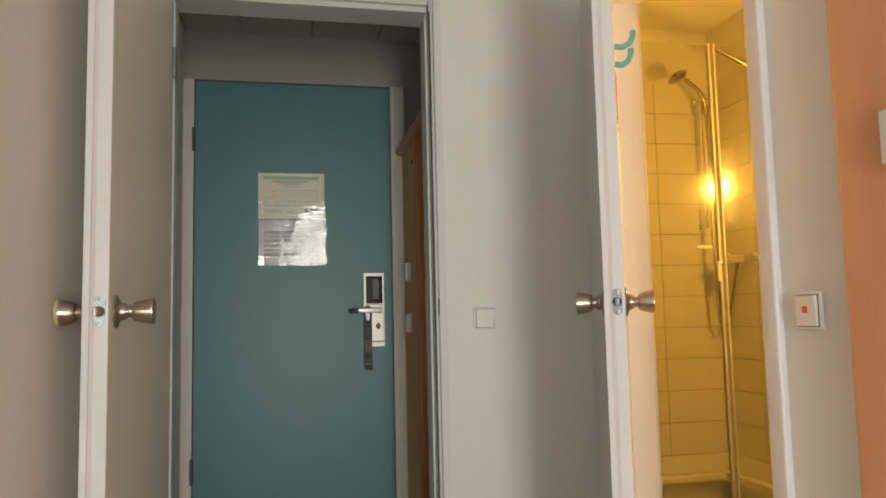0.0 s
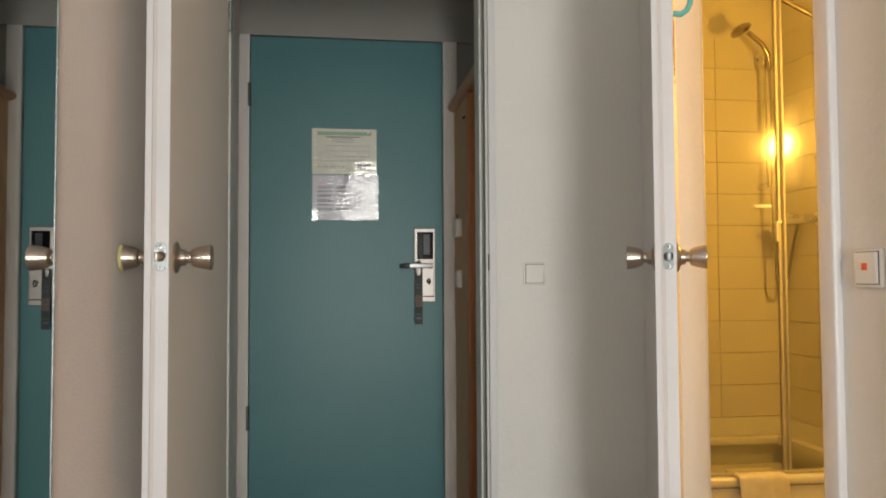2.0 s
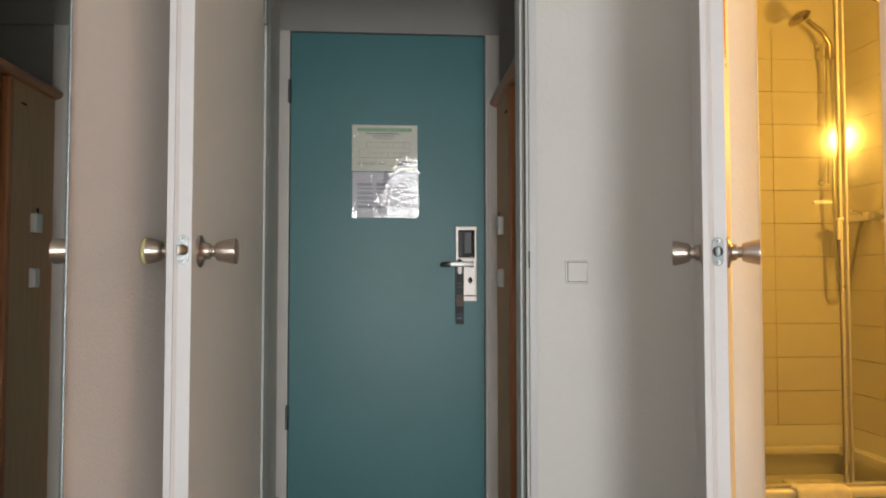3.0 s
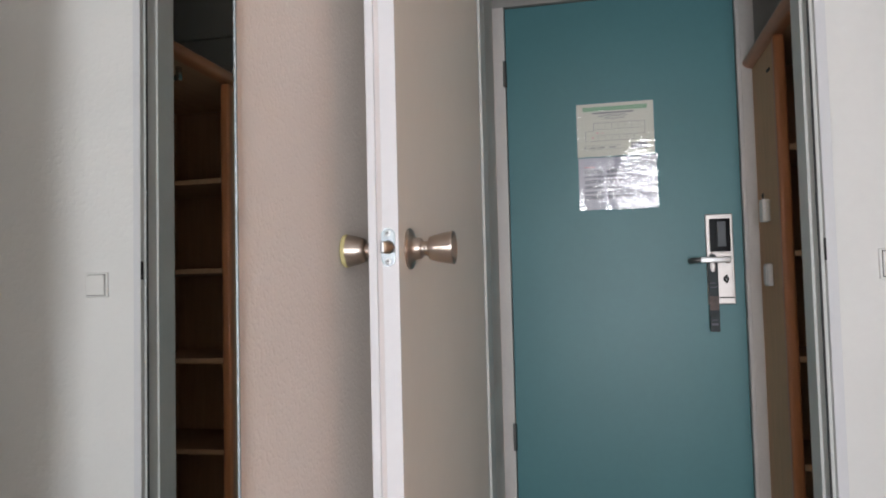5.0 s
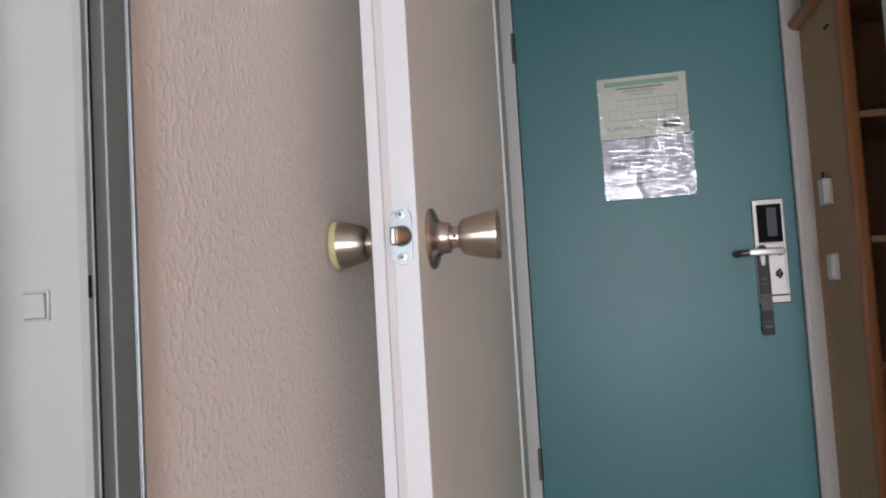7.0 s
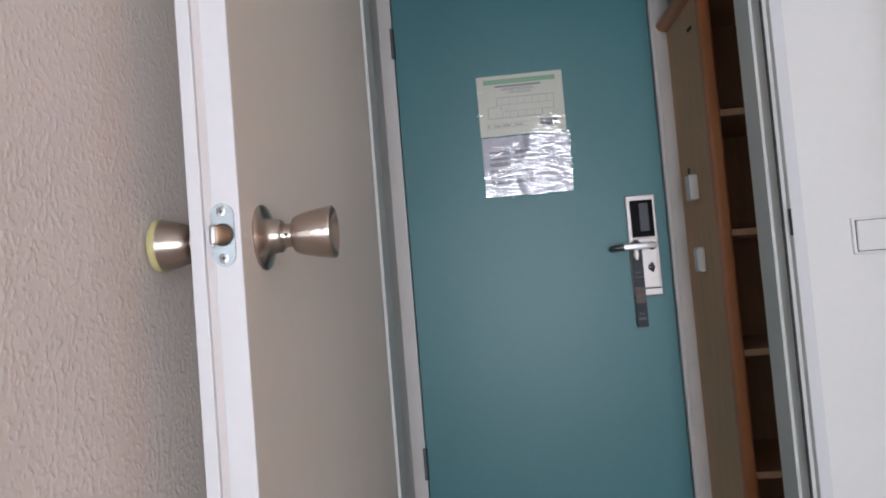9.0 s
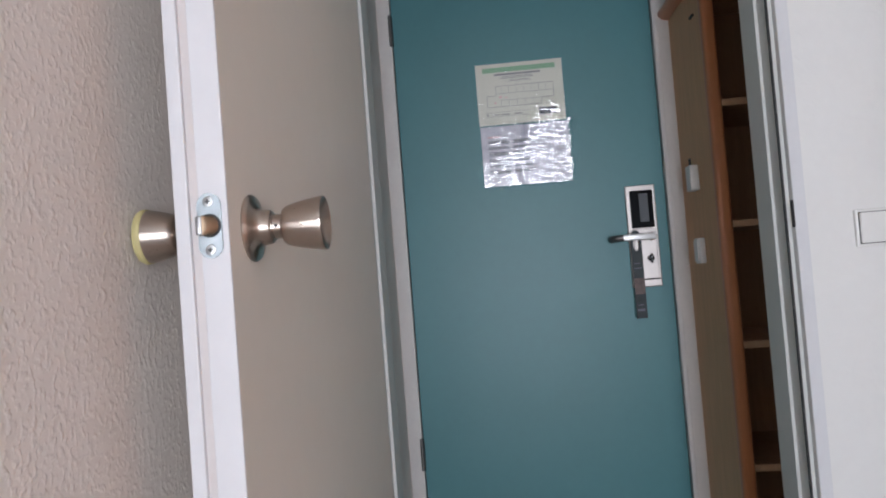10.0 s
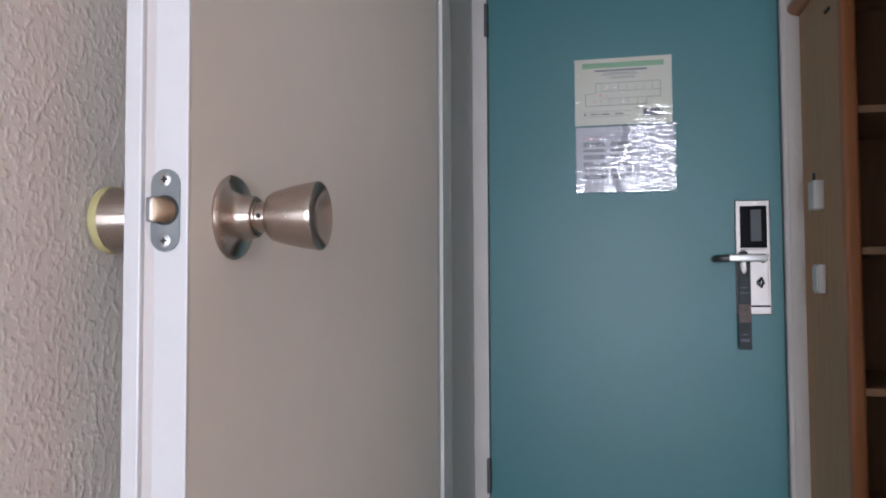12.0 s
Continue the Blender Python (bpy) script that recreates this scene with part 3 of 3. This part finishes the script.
def flush_door(name, hx, hy, angle, length, thick, label, lip_left=True):
    """A leaf that hangs at (hx, hy) and runs along its own -y for its length."""
    d = thing(name, hx, hy, 0, label, "door", kind="structure", rz=angle)
    g = 0.0075
    s = 1 if lip_left else -1
    # leaf proper, then the thin lip on the rebate side standing back from the edge
    part("leaf", boxed(-thick / 2, thick / 2, -length + 0.003, 0, 0.008, 1.992, 0.0015), M_DOOR, d)
    a, b = -s * thick / 2, -s * thick / 2 + s * 0.012
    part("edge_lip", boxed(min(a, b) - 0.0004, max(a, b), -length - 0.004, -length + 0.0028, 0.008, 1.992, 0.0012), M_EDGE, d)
    a, b = b, b + s * 0.007
    part("edge_groove", boxed(min(a, b), max(a, b), -length + 0.001, -length + 0.0028, 0.008, 1.992), M_GROOVE, d)
    a, b = b, s * thick / 2
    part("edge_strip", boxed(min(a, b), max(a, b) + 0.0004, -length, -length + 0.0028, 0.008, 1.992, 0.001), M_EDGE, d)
    return d


d1 = flush_door("door_inner", -0.056, -0.008, 0.95, 0.829, 0.043, "open white flush door lying against the woodchip wall")
latch(d1, 0.0065, -0.829, 1.046)
knob(d1, 0.0215, -0.829 + 0.062, 1.046, 0, 1.16)
knob(d1, -0.0215, -0.829 + 0.062, 1.046, 180, 0.90, rubber=True)
for z in (0.25, 1.75):
    bm = lathe(bmesh.new(), [(0, 0), (0.007, 0), (0.007, 0.09), (0, 0.09)], pose(0.026, -0.004, z, 0, -90, 0), 16)
    part("hinge", bm, M_ZINC, d1, "steel door hinge", smooth=40)

BANG = math.degrees(math.atan2(1.285 - 0.953, -0.175 + 0.85))
BLEN = math.hypot(1.285 - 0.953, 0.675)
d2 = flush_door("door_bathroom", 1.285, -0.175, -BANG, BLEN, 0.042, "half open white flush bathroom door", lip_left=True)
latch(d2, 0.0055, -BLEN, 1.045, True)
knob(d2, 0.021, -BLEN + 0.06, 1.045, 0)
knob(d2, -0.021, -BLEN + 0.06, 1.045, 180)

# hook and stickers on the bathroom door's inner face
hk = thing("towel_hook", 0, 0, 0, "double teal plastic hook on an orange sticker, on the bathroom door", "hook")
hk.matrix_world = pose(1.285, -0.175, 0, 0, 0, -BANG) @ pose(0.0215, -BLEN + 0.13, 1.60)
part("sticker", boxed(0, 0.0015, -0.055, 0.02, -0.135, -0.045, 0.0005), M_HOOKO, hk, "orange and cream sticker")
for dz, ln in ((0.03, 0.04), (-0.012, 0.034)):
    pts = [(0.0, 0, dz), (ln * 0.45, 0, dz - 0.004), (ln * 0.85, 0, dz + 0.004), (ln * 1.05, 0, dz + 0.018), (ln * 1.08, 0, dz + 0.032)]
    part("hook", tube(bmesh.new(), pts, 0.0065, 12), M_HOOKT, hk, smooth=60)
mk = thing("door_sticker", 0, 0, 0, "small dark marks stuck on the bathroom door", "sticker")
mk.matrix_world = pose(1.285, -0.175, 0, 0, 0, -BANG) @ pose(0.0215, -BLEN + 0.12, 1.45)
part("mark", boxed(0, 0.001, -0.012, 0.004, -0.004, 0.010), M_HOLE, mk)
part("mark", boxed(0, 0.001, 0.07, 0.078, -0.002, 0.006), M_HOLE, mk)


# ---- switches ----
def light_switch(name, m, size, label, lamp_mark=False):
    """Faces -y in its own frame; stands on a wall in the plane y = 0."""
    s = new(name)
    s.empty_display_size = 0.05
    s.matrix_world = m
    tagged(s, label, "light switch")
    h = size / 2
    part("frame", boxed(-h, h, -0.009, 0, -h, h, 0.003, 3), M_PLAST, s, smooth=40)
    part("gap", boxed(-h * 0.85, h * 0.85, -0.0094, -0.0085, -h * 0.85, h * 0.85), M_HOLE, s)
    bm = bmesh.new()
    k = h * 0.808
    prism(bm, [(-0.009, -k), (-0.0125, -k), (-0.0165, k), (-0.009, k)], -k, k)
    bmesh.ops.bevel(bm, geom=bm.edges[:], offset=0.0012, segments=2, affect="EDGES")
    part("rocker", bm, M_PLAST, s, smooth=40)
    if lamp_mark:
        part("indicator", boxed(-0.006, 0.006, -0.0165, -0.0140, -0.004, 0.009), M_RED, s, "red indicator window")
    return s


light_switch("light_switch", pose(0.9045, 0, 1.0155), 0.070, "white square rocker light switch on the partition wall")
light_switch("light_switch", pose(RW, -1.033, 1.018, 0, 0, -90), 0.072, "white rocker switch with red indicator beside the bathroom", True)

# ---- cabinet in the hall: top board over a coat niche, shelves behind it that open towards the room ----
CX0, CX1, CZ = 0.80, 1.25, 1.735
cab = thing("open_cabinet", CX0, 0.13, 0, "tall beech cabinet with open shelves and a rounded cornice", "cabinet")
CD, CL, CF = CX1 - CX0, YT - 0.002 - 0.13, 0.425
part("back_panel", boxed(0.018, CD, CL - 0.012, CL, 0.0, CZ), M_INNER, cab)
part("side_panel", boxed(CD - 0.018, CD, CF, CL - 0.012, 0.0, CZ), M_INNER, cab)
part("side_panel", boxed(0.0, 0.018, CF + 0.026, CL, 0.0, CZ - 0.0005, 0.001), M_TAN, cab, "tan laminate side panel")
part("post", boxed(-0.010, 0.024, CF - 0.008, CF + 0.026, 0.0, CZ - 0.001, 0.009, 3), M_BEECH, cab, "orange beech edge post", smooth=40)
part("top_panel", boxed(0.020, CD, 0.0, CL - 0.012, CZ + 0.0005, CZ + 0.028), M_SHELF, cab)
part("coat_rail", tube(bmesh.new(), [(0.05, 0.2, CZ - 0.035), (CD - 0.002, 0.2, CZ - 0.035)], 0.009, 12), M_STEEL, cab, "dark steel coat rail", smooth=60)
part("rail_holder", boxed(0.045, 0.057, 0.19, 0.21, CZ - 0.045, CZ, 0.002), M_STEEL, cab)
bm = bmesh.new()
prof = [(0.02, 0.0), (-0.004, 0.0), (-0.020, 0.005), (-0.030, 0.015), (-0.031, 0.026), (-0.024, 0.034), (-0.010, 0.037), (0.02, 0.037)]
a = [bm.verts.new((x, 0.0, CZ + z)) for x, z in prof]
b = [bm.verts.new((x, CL - 0.01, CZ + z)) for x, z in prof]
bm.faces.new(a), bm.faces.new(b)
for i in range(len(a)):
    bm.faces.new((a[i], a[(i + 1) % len(a)], b[(i + 1) % len(a)], b[i]))
bmesh.ops.recalc_face_normals(bm, faces=bm.faces)
part("cornice", bm, M_BEECH_Y, cab, "rounded orange beech cornice", smooth=50)
for z in (0.105, 0.430, 0.752, 1.072, 1.396):
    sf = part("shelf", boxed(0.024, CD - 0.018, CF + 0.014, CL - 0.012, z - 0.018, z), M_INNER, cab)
    part("shelf_edge", boxed(0.024, CD - 0.018, CF + 0.008, CF + 0.014, z - 0.018, z, 0.002), M_SHELF, sf, "lighter beech edging")
part("catch", boxed(-0.006, 0.0, 0.52, 0.555, 1.652, 1.660, 0.002), M_HOLE, cab, "small dark catch")

for z, name, label in ((1.212, "key_card_switch", "white key card holder with a dark card on the cabinet panel"), (1.000, "hall_switch", "white hall light switch on the cabinet panel")):
    s = thing(name, CX0, 0.763, z, label, "switch")
    part("housing", boxed(-0.026 if z > 1.1 else -0.018, 0, -0.026, 0.026, -0.037, 0.037, 0.004, 3), M_PLAST, s, smooth=40)
    if z > 1.1:
        part("key_card", boxed(-0.019, -0.015, -0.006, 0.006, 0.030, 0.058), M_HOLE, s, "dark key card")
    else:
        part("rocker", boxed(-0.022, -0.017, -0.020, 0.020, -0.031, 0.031, 0.002), M_PLAST, s)

# ---- mirror on the left wall ----
mir = thing("wall_mirror", W, -1.119, 0.12, "tall frameless wall mirror with a bright metal edge", "mirror")
part("glass", boxed(0.0005, 0.006, -1.0, -0.004, 0, 2.05), M_MIRROR, mir)
part("edge_strip", boxed(0, 0.0075, -0.004, -0.001, 0, 2.05, 0.0008), M_ZINC, mir, "bright metal edge strip")

# ---- orange panel by the bathroom ----
pan = thing("wood_wall_panel", RW, -1.143, 0, "orange veneered panel with a rounded edge", "wall panel")
bm = bmesh.new()
n = 10
prof = [(-0.032 * math.sin(t), -0.032 + 0.032 * math.cos(t)) for t in [math.pi / 2 * i / n for i in range(n + 1)]] + [(-0.032, -0.86), (0.0, -0.86)]
a = [bm.verts.new((x, y, 0)) for x, y in prof]
b = [bm.verts.new((x, y, 2.2)) for x, y in prof]
bm.faces.new(a), bm.faces.new(b)
for i in range(len(a)):
    bm.faces.new((a[i], a[(i + 1) % len(a)], b[(i + 1) % len(a)], b[i]))
bmesh.ops.recalc_face_normals(bm, faces=bm.faces)
part("board", bm, M_ORANGE, pan, smooth=50)
bx = thing("wall_control_box", RW - 0.032, -1.280, 1.245, "white control box with a brown edge on the orange panel", "control box")
part("back_plate", boxed(-0.010, 0, -0.085, 0.003, -0.003, 0.093, 0.002), M_TAN, bx)
part("cover", boxed(-0.022, -0.010, -0.08, -0.002, 0.002, 0.088, 0.004, 3), M_PLAST, bx, smooth=40)

# ---- bathroom ----
bm = boxed(RB, BX + 0.1, BY + 0.012, BY + 0.13, 0, 2.45)
setting("wall_bath_back", bm, M_GROUT, "tiled bathroom back wall", "wall")
setting("wall_bath_side", boxed(BX + 0.012, BX + 0.12, -1.4, BY + 0.012, 0, 2.45), M_GROUT, "tiled bathroom side wall", "wall")
setting("wall_bath_near", boxed(RB, BX + 0.1, -1.5, -1.4, 0, 2.45), M_BATHP, "painted bathroom wall", "wall")
setting("ceiling_bath", boxed(RB, BX + 0.1, -1.5, BY + 0.13, 2.42, 2.5), M_BATHP, "painted bathroom ceiling", "ceiling")
setting("wall_bath_lining", boxed(RB, RB + 0.004, BO1 + 0.02, BY, 0, 2.42), M_BATHP, "painted inner side of the bathroom wall", "wall")
setting("wall_bath_band", boxed(RB, BX + 0.012, BY + 0.004, BY + 0.012, 2.146, 2.42), M_BATHP, "painted band over the tiles", "wall")
setting("wall_bath_band_side", boxed(BX + 0.004, BX + 0.012, -1.4, BY + 0.004, 2.146, 2.42), M_BATHP, "painted band over the tiles", "wall")

bf = thing("door_frame_bathroom", RW, BO0, 0, "white lacquered bathroom door frame", "door frame", kind="structure")
part("jamb", boxed(-0.016, 0.13, -0.05, 0.0, 0, 2.04, 0.006, 3), M_EDGE, bf, smooth=40)
part("jamb", boxed(0.004, 0.13, BO1 - BO0 + 0.001, BO1 - BO0 + 0.03, 0, 2.04, 0.004), M_EDGE, bf)
part("head", boxed(-0.016, 0.13, 0.0, BO1 - BO0, 2.0, 2.04, 0.004), M_EDGE, bf)

lampf = thing("bathroom_wall_lamp", BX - 0.005, -0.165, 1.43, "slim glowing warm wall lamp in the bathroom", "lamp")
part("diffuser", boxed(-0.05, -0.012, -0.02, 0.02, 0.0, 0.34, 0.012, 4), M_GLOW, lampf, "glowing amber diffuser", smooth=60)
part("base", boxed(-0.012, 0.004, -0.025, 0.025, -0.01, 0.35), M_CHROME, lampf)

tray = thing("shower_tray", RB + 0.005, 0.30, 0, "white raised shower tray with a rounded rim", "shower tray")
TW, TD = BX - RB - 0.008, BY - 0.30 - 0.003
bm = boxed(0, TW, 0.0, 0.075, 0.225, 0.262, 0.014, 4)
box(bm, 0, TW, TD - 0.05, TD, 0.225, 0.262, 0.012, 3)
box(bm, 0, 0.05, 0.075, TD - 0.05, 0.225, 0.262)
box(bm, TW - 0.05, TW, 0.075, TD - 0.05, 0.225, 0.262)
part("rim", bm, M_TRAY, tray, smooth=40)
part("basin", boxed(0.05, TW - 0.05, 0.075, TD - 0.05, 0.12, 0.14), M_TRAY, tray)
part("apron", boxed(0, TW, 0.012, 0.03, 0, 0.222), M_TRAY, tray)

scr = thing("shower_screen", 1.97, 0.335, 0.263, "clear glass shower screen with chrome posts", "shower screen")
SH = 1.83
for name, xx0, xx1 in (("post", -0.019, -0.008), ("post", 0.004, 0.013)):
    part(name, boxed(xx0, xx1, -0.008, 0.008, 0, SH, 0.003, 2), M_ALU, scr, smooth=40)
pl = part("glass_pane", boxed(1.40 - 1.97, -0.019, -0.003, 0.003, 0.012, SH - 0.012), M_SHOWER, scr)
pr = part("glass_pane", boxed(0.013, 0.39, -0.003, 0.003, 0.012, SH - 0.012), M_SHOWER, scr)
pl.visible_shadow = pr.visible_shadow = False
part("bottom_rail", boxed(1.40 - 1.97, 0.39, -0.012, 0.012, 0, 0.012, 0.003), M_ALU, scr)
part("strut", tube(bmesh.new(), [(0.015, 0, SH - 0.015), (0.2, 0.0, SH - 0.10), (0.385, 0.0, SH - 0.19)][:2] + [(0.397, -0.0, SH - 0.19)], 0.010, 12), M_STEEL, scr, "steel stay bar", smooth=60)
part("handle", tube(bmesh.new(), [(-0.028, -0.003, 0.945), (-0.028, -0.036, 0.945), (-0.045, -0.040, 0.943), (-0.046, -0.040, 0.93), (-0.046, -0.040, 0.872)], 0.0055, 10), M_EDGE, scr, "white bent door handle", smooth=60)
part("handle_bar", boxed(-0.118, -0.048, -0.014, -0.0032, 1.000, 1.012, 0.003), M_EDGE, scr, "white grip bar")

sh = thing("hand_shower", 2.292, BY, 1.2, "chrome hand shower on a slide rail with a hose", "shower")
part("rail", tube(bmesh.new(), [(0, -0.05, 0.22), (0, -0.05, 0.86)], 0.009, 14), M_CHROME, sh, smooth=60)
for z in (0.23, 0.85):
    part("bracket", lathe(bmesh.new(), [(0, 0), (0.018, 0), (0.015, 0.01), (0.010, 0.012), (0.010, 0.055), (0, 0.055)], pose(0, 0, z, 0, 0, -90), 20), M_CHROME, sh, smooth=40)
part("slider", boxed(-0.02, 0.045, -0.075, -0.03, 0.79, 0.835, 0.008, 3), M_CHROME, sh, smooth=50)
part("handset", tube(bmesh.new(), [(0.0, -0.09, 0.77), (-0.01, -0.10, 0.84), (-0.05, -0.115, 0.885), (-0.125, -0.13, 0.93)], 0.012, 14), M_STEEL, sh, smooth=60)
bm = lathe(bmesh.new(), [(0, -0.015), (0.02, -0.014), (0.046, 0.0), (0.050, 0.012), (0.044, 0.018), (0, 0.019)], pose(-0.175, -0.145, 0.94, 0, 62, -30), 32)
part("shower_head", bm, M_STEEL, sh, "dull chrome shower head", smooth=40)
pts = []
for i in range(40):
    u = i / 39
    if u < 0.6:
        pts.append((0.018 * u + 0.004 * math.sin(u * 12), -0.092, 0.77 - 0.97 * u / 0.6))
    elif u < 0.8:
        a = math.pi * (u - 0.6) / 0.2
        pts.append((0.011 + 0.028 * (1 - math.cos(a)), -0.092 - 0.01 * math.sin(a), -0.20 - 0.05 * math.sin(a)))
    else:
        pts.append((0.067 - 0.01 * (u - 0.8) / 0.2, -0.092 - 0.10 * (u - 0.8) / 0.2, -0.20 + 0.24 * (u - 0.8) / 0.2))
part("hose", tube(bmesh.new(), pts, 0.0075, 10), M_HOSE, sh, "flexible steel hose", smooth=60)

mx = thing("shower_mixer", BX, 0.76, 1.255, "chrome shower mixer tap on the tiled wall", "tap")
part("body", tube(bmesh.new(), [(-0.055, -0.085, 0), (-0.055, 0.085, 0)], 0.022, 20), M_CHROME, mx, smooth=60)
for yy in (-0.075, 0.075):
    part("inlet", lathe(bmesh.new(), [(0, 0), (0.032, 0), (0.028, 0.008), (0.014, 0.012), (0.014, 0.05), (0, 0.05)], pose(0, yy, 0, 0, 0, 180), 20), M_CHROME, mx, smooth=40)
part("lever", boxed(-0.10, -0.06, -0.013, 0.013, 0.012, 0.03, 0.005), M_CHROME, mx, smooth=40)
dish = thing("soap_dish", BX, 0.40, 1.36, "small wall soap holder", "soap dish")
part("dish", boxed(-0.06, 0, -0.05, 0.05, 0, 0.02, 0.008, 3), M_CHROME, dish, smooth=40)

# towel draped over the rim
tw = thing("bath_mat_towel", 1.83, 0.30, 0.262, "folded white terry bath mat hung over the tray rim", "towel")
bm = bmesh.new()
NU, NV = 24, 30
path = []
for i in range(NU + 1):
    u = i / NU
    if u < 0.3:
        path.append((0.085 - 0.085 * u / 0.3, 0.012))
    elif u < 0.42:
        a = (u - 0.3) / 0.12 * math.pi / 2
        path.append((-0.02 * math.sin(a), -0.008 + 0.02 * math.cos(a)))
    else:
        path.append((-0.022 - 0.01 * (u - 0.42), -0.008 - 0.22 * (u - 0.42) / 0.58))
grid = []
for i, (y, z) in enumerate(path):
    row = []
    for j in range(NV + 1):
        v = j / NV - 0.5
        wid = 0.17 + 0.05 * (i / NU)
        row.append(bm.verts.new((v * wid + 0.03 * (i / NU), y - 0.005 * math.sin(v * 14 + 1) * (i / NU), z + 0.004 * noise.noise((v * 6, i * 0.2, 1)))))
    grid.append(row)
for i in range(NU):
    for j in range(NV):
        bm.faces.new((grid[i][j], grid[i][j + 1], grid[i + 1][j + 1], grid[i + 1][j]))
ob = part("cloth", bm, M_TOWEL, tw, smooth=180)
sol = ob.modifiers.new("thickness", "SOLIDIFY")
sol.thickness, sol.offset = 0.012, 1

# ---- wall tiles, one object each on shared meshes ----
def tile_mesh(wid, hei, side):
    bm = boxed(0.0014, wid - 0.0014, -0.0, 0.010, 0.0014, hei - 0.0014)
    if side:
        bm.transform(pose(0, 0, 0, 0, 0, -90))
    return mesh_of("tile", bm, M_TILE)


TWD, THT, TZ0 = 0.30, 0.15, 0.346
holder = bpy.data.objects["wall_bath_back"]
whole = {}
for r in range(12):
    x = BX
    while x > RB + 0.02:
        wid = round(min(TWD, x - RB), 3)
        if ("b", wid) not in whole:
            whole["b", wid] = tile_mesh(wid, THT, False)
        t = new("tile", whole["b", wid])
        t.parent = holder
        t.location = (x - wid, BY + 0.0025 * random.random() * 0.3, TZ0 + THT * r)
        x -= wid
holder = bpy.data.objects["wall_bath_side"]
for r in range(12):
    y = BY
    k = 0
    while y > -1.38 and k < 6:
        wid = TWD
        if ("s", wid) not in whole:
            whole["s", wid] = tile_mesh(wid, THT, True)
        t = new("tile", whole["s", wid])
        t.parent = holder
        t.location = (BX + 0.0025 * random.random() * 0.3, y, TZ0 + THT * r)
        y -= wid
        k += 1
setting("wall_bath_splash", boxed(RB, BX + 0.004, BY - 0.001, BY + 0.011, 0, 0.345), M_TRAY, "white strip between tray and tiles", "wall")
setting("wall_bath_splash_side", boxed(BX - 0.001, BX + 0.011, -0.8, BY - 0.002, 0, 0.345), M_TRAY, "white strip between tray and tiles", "wall")
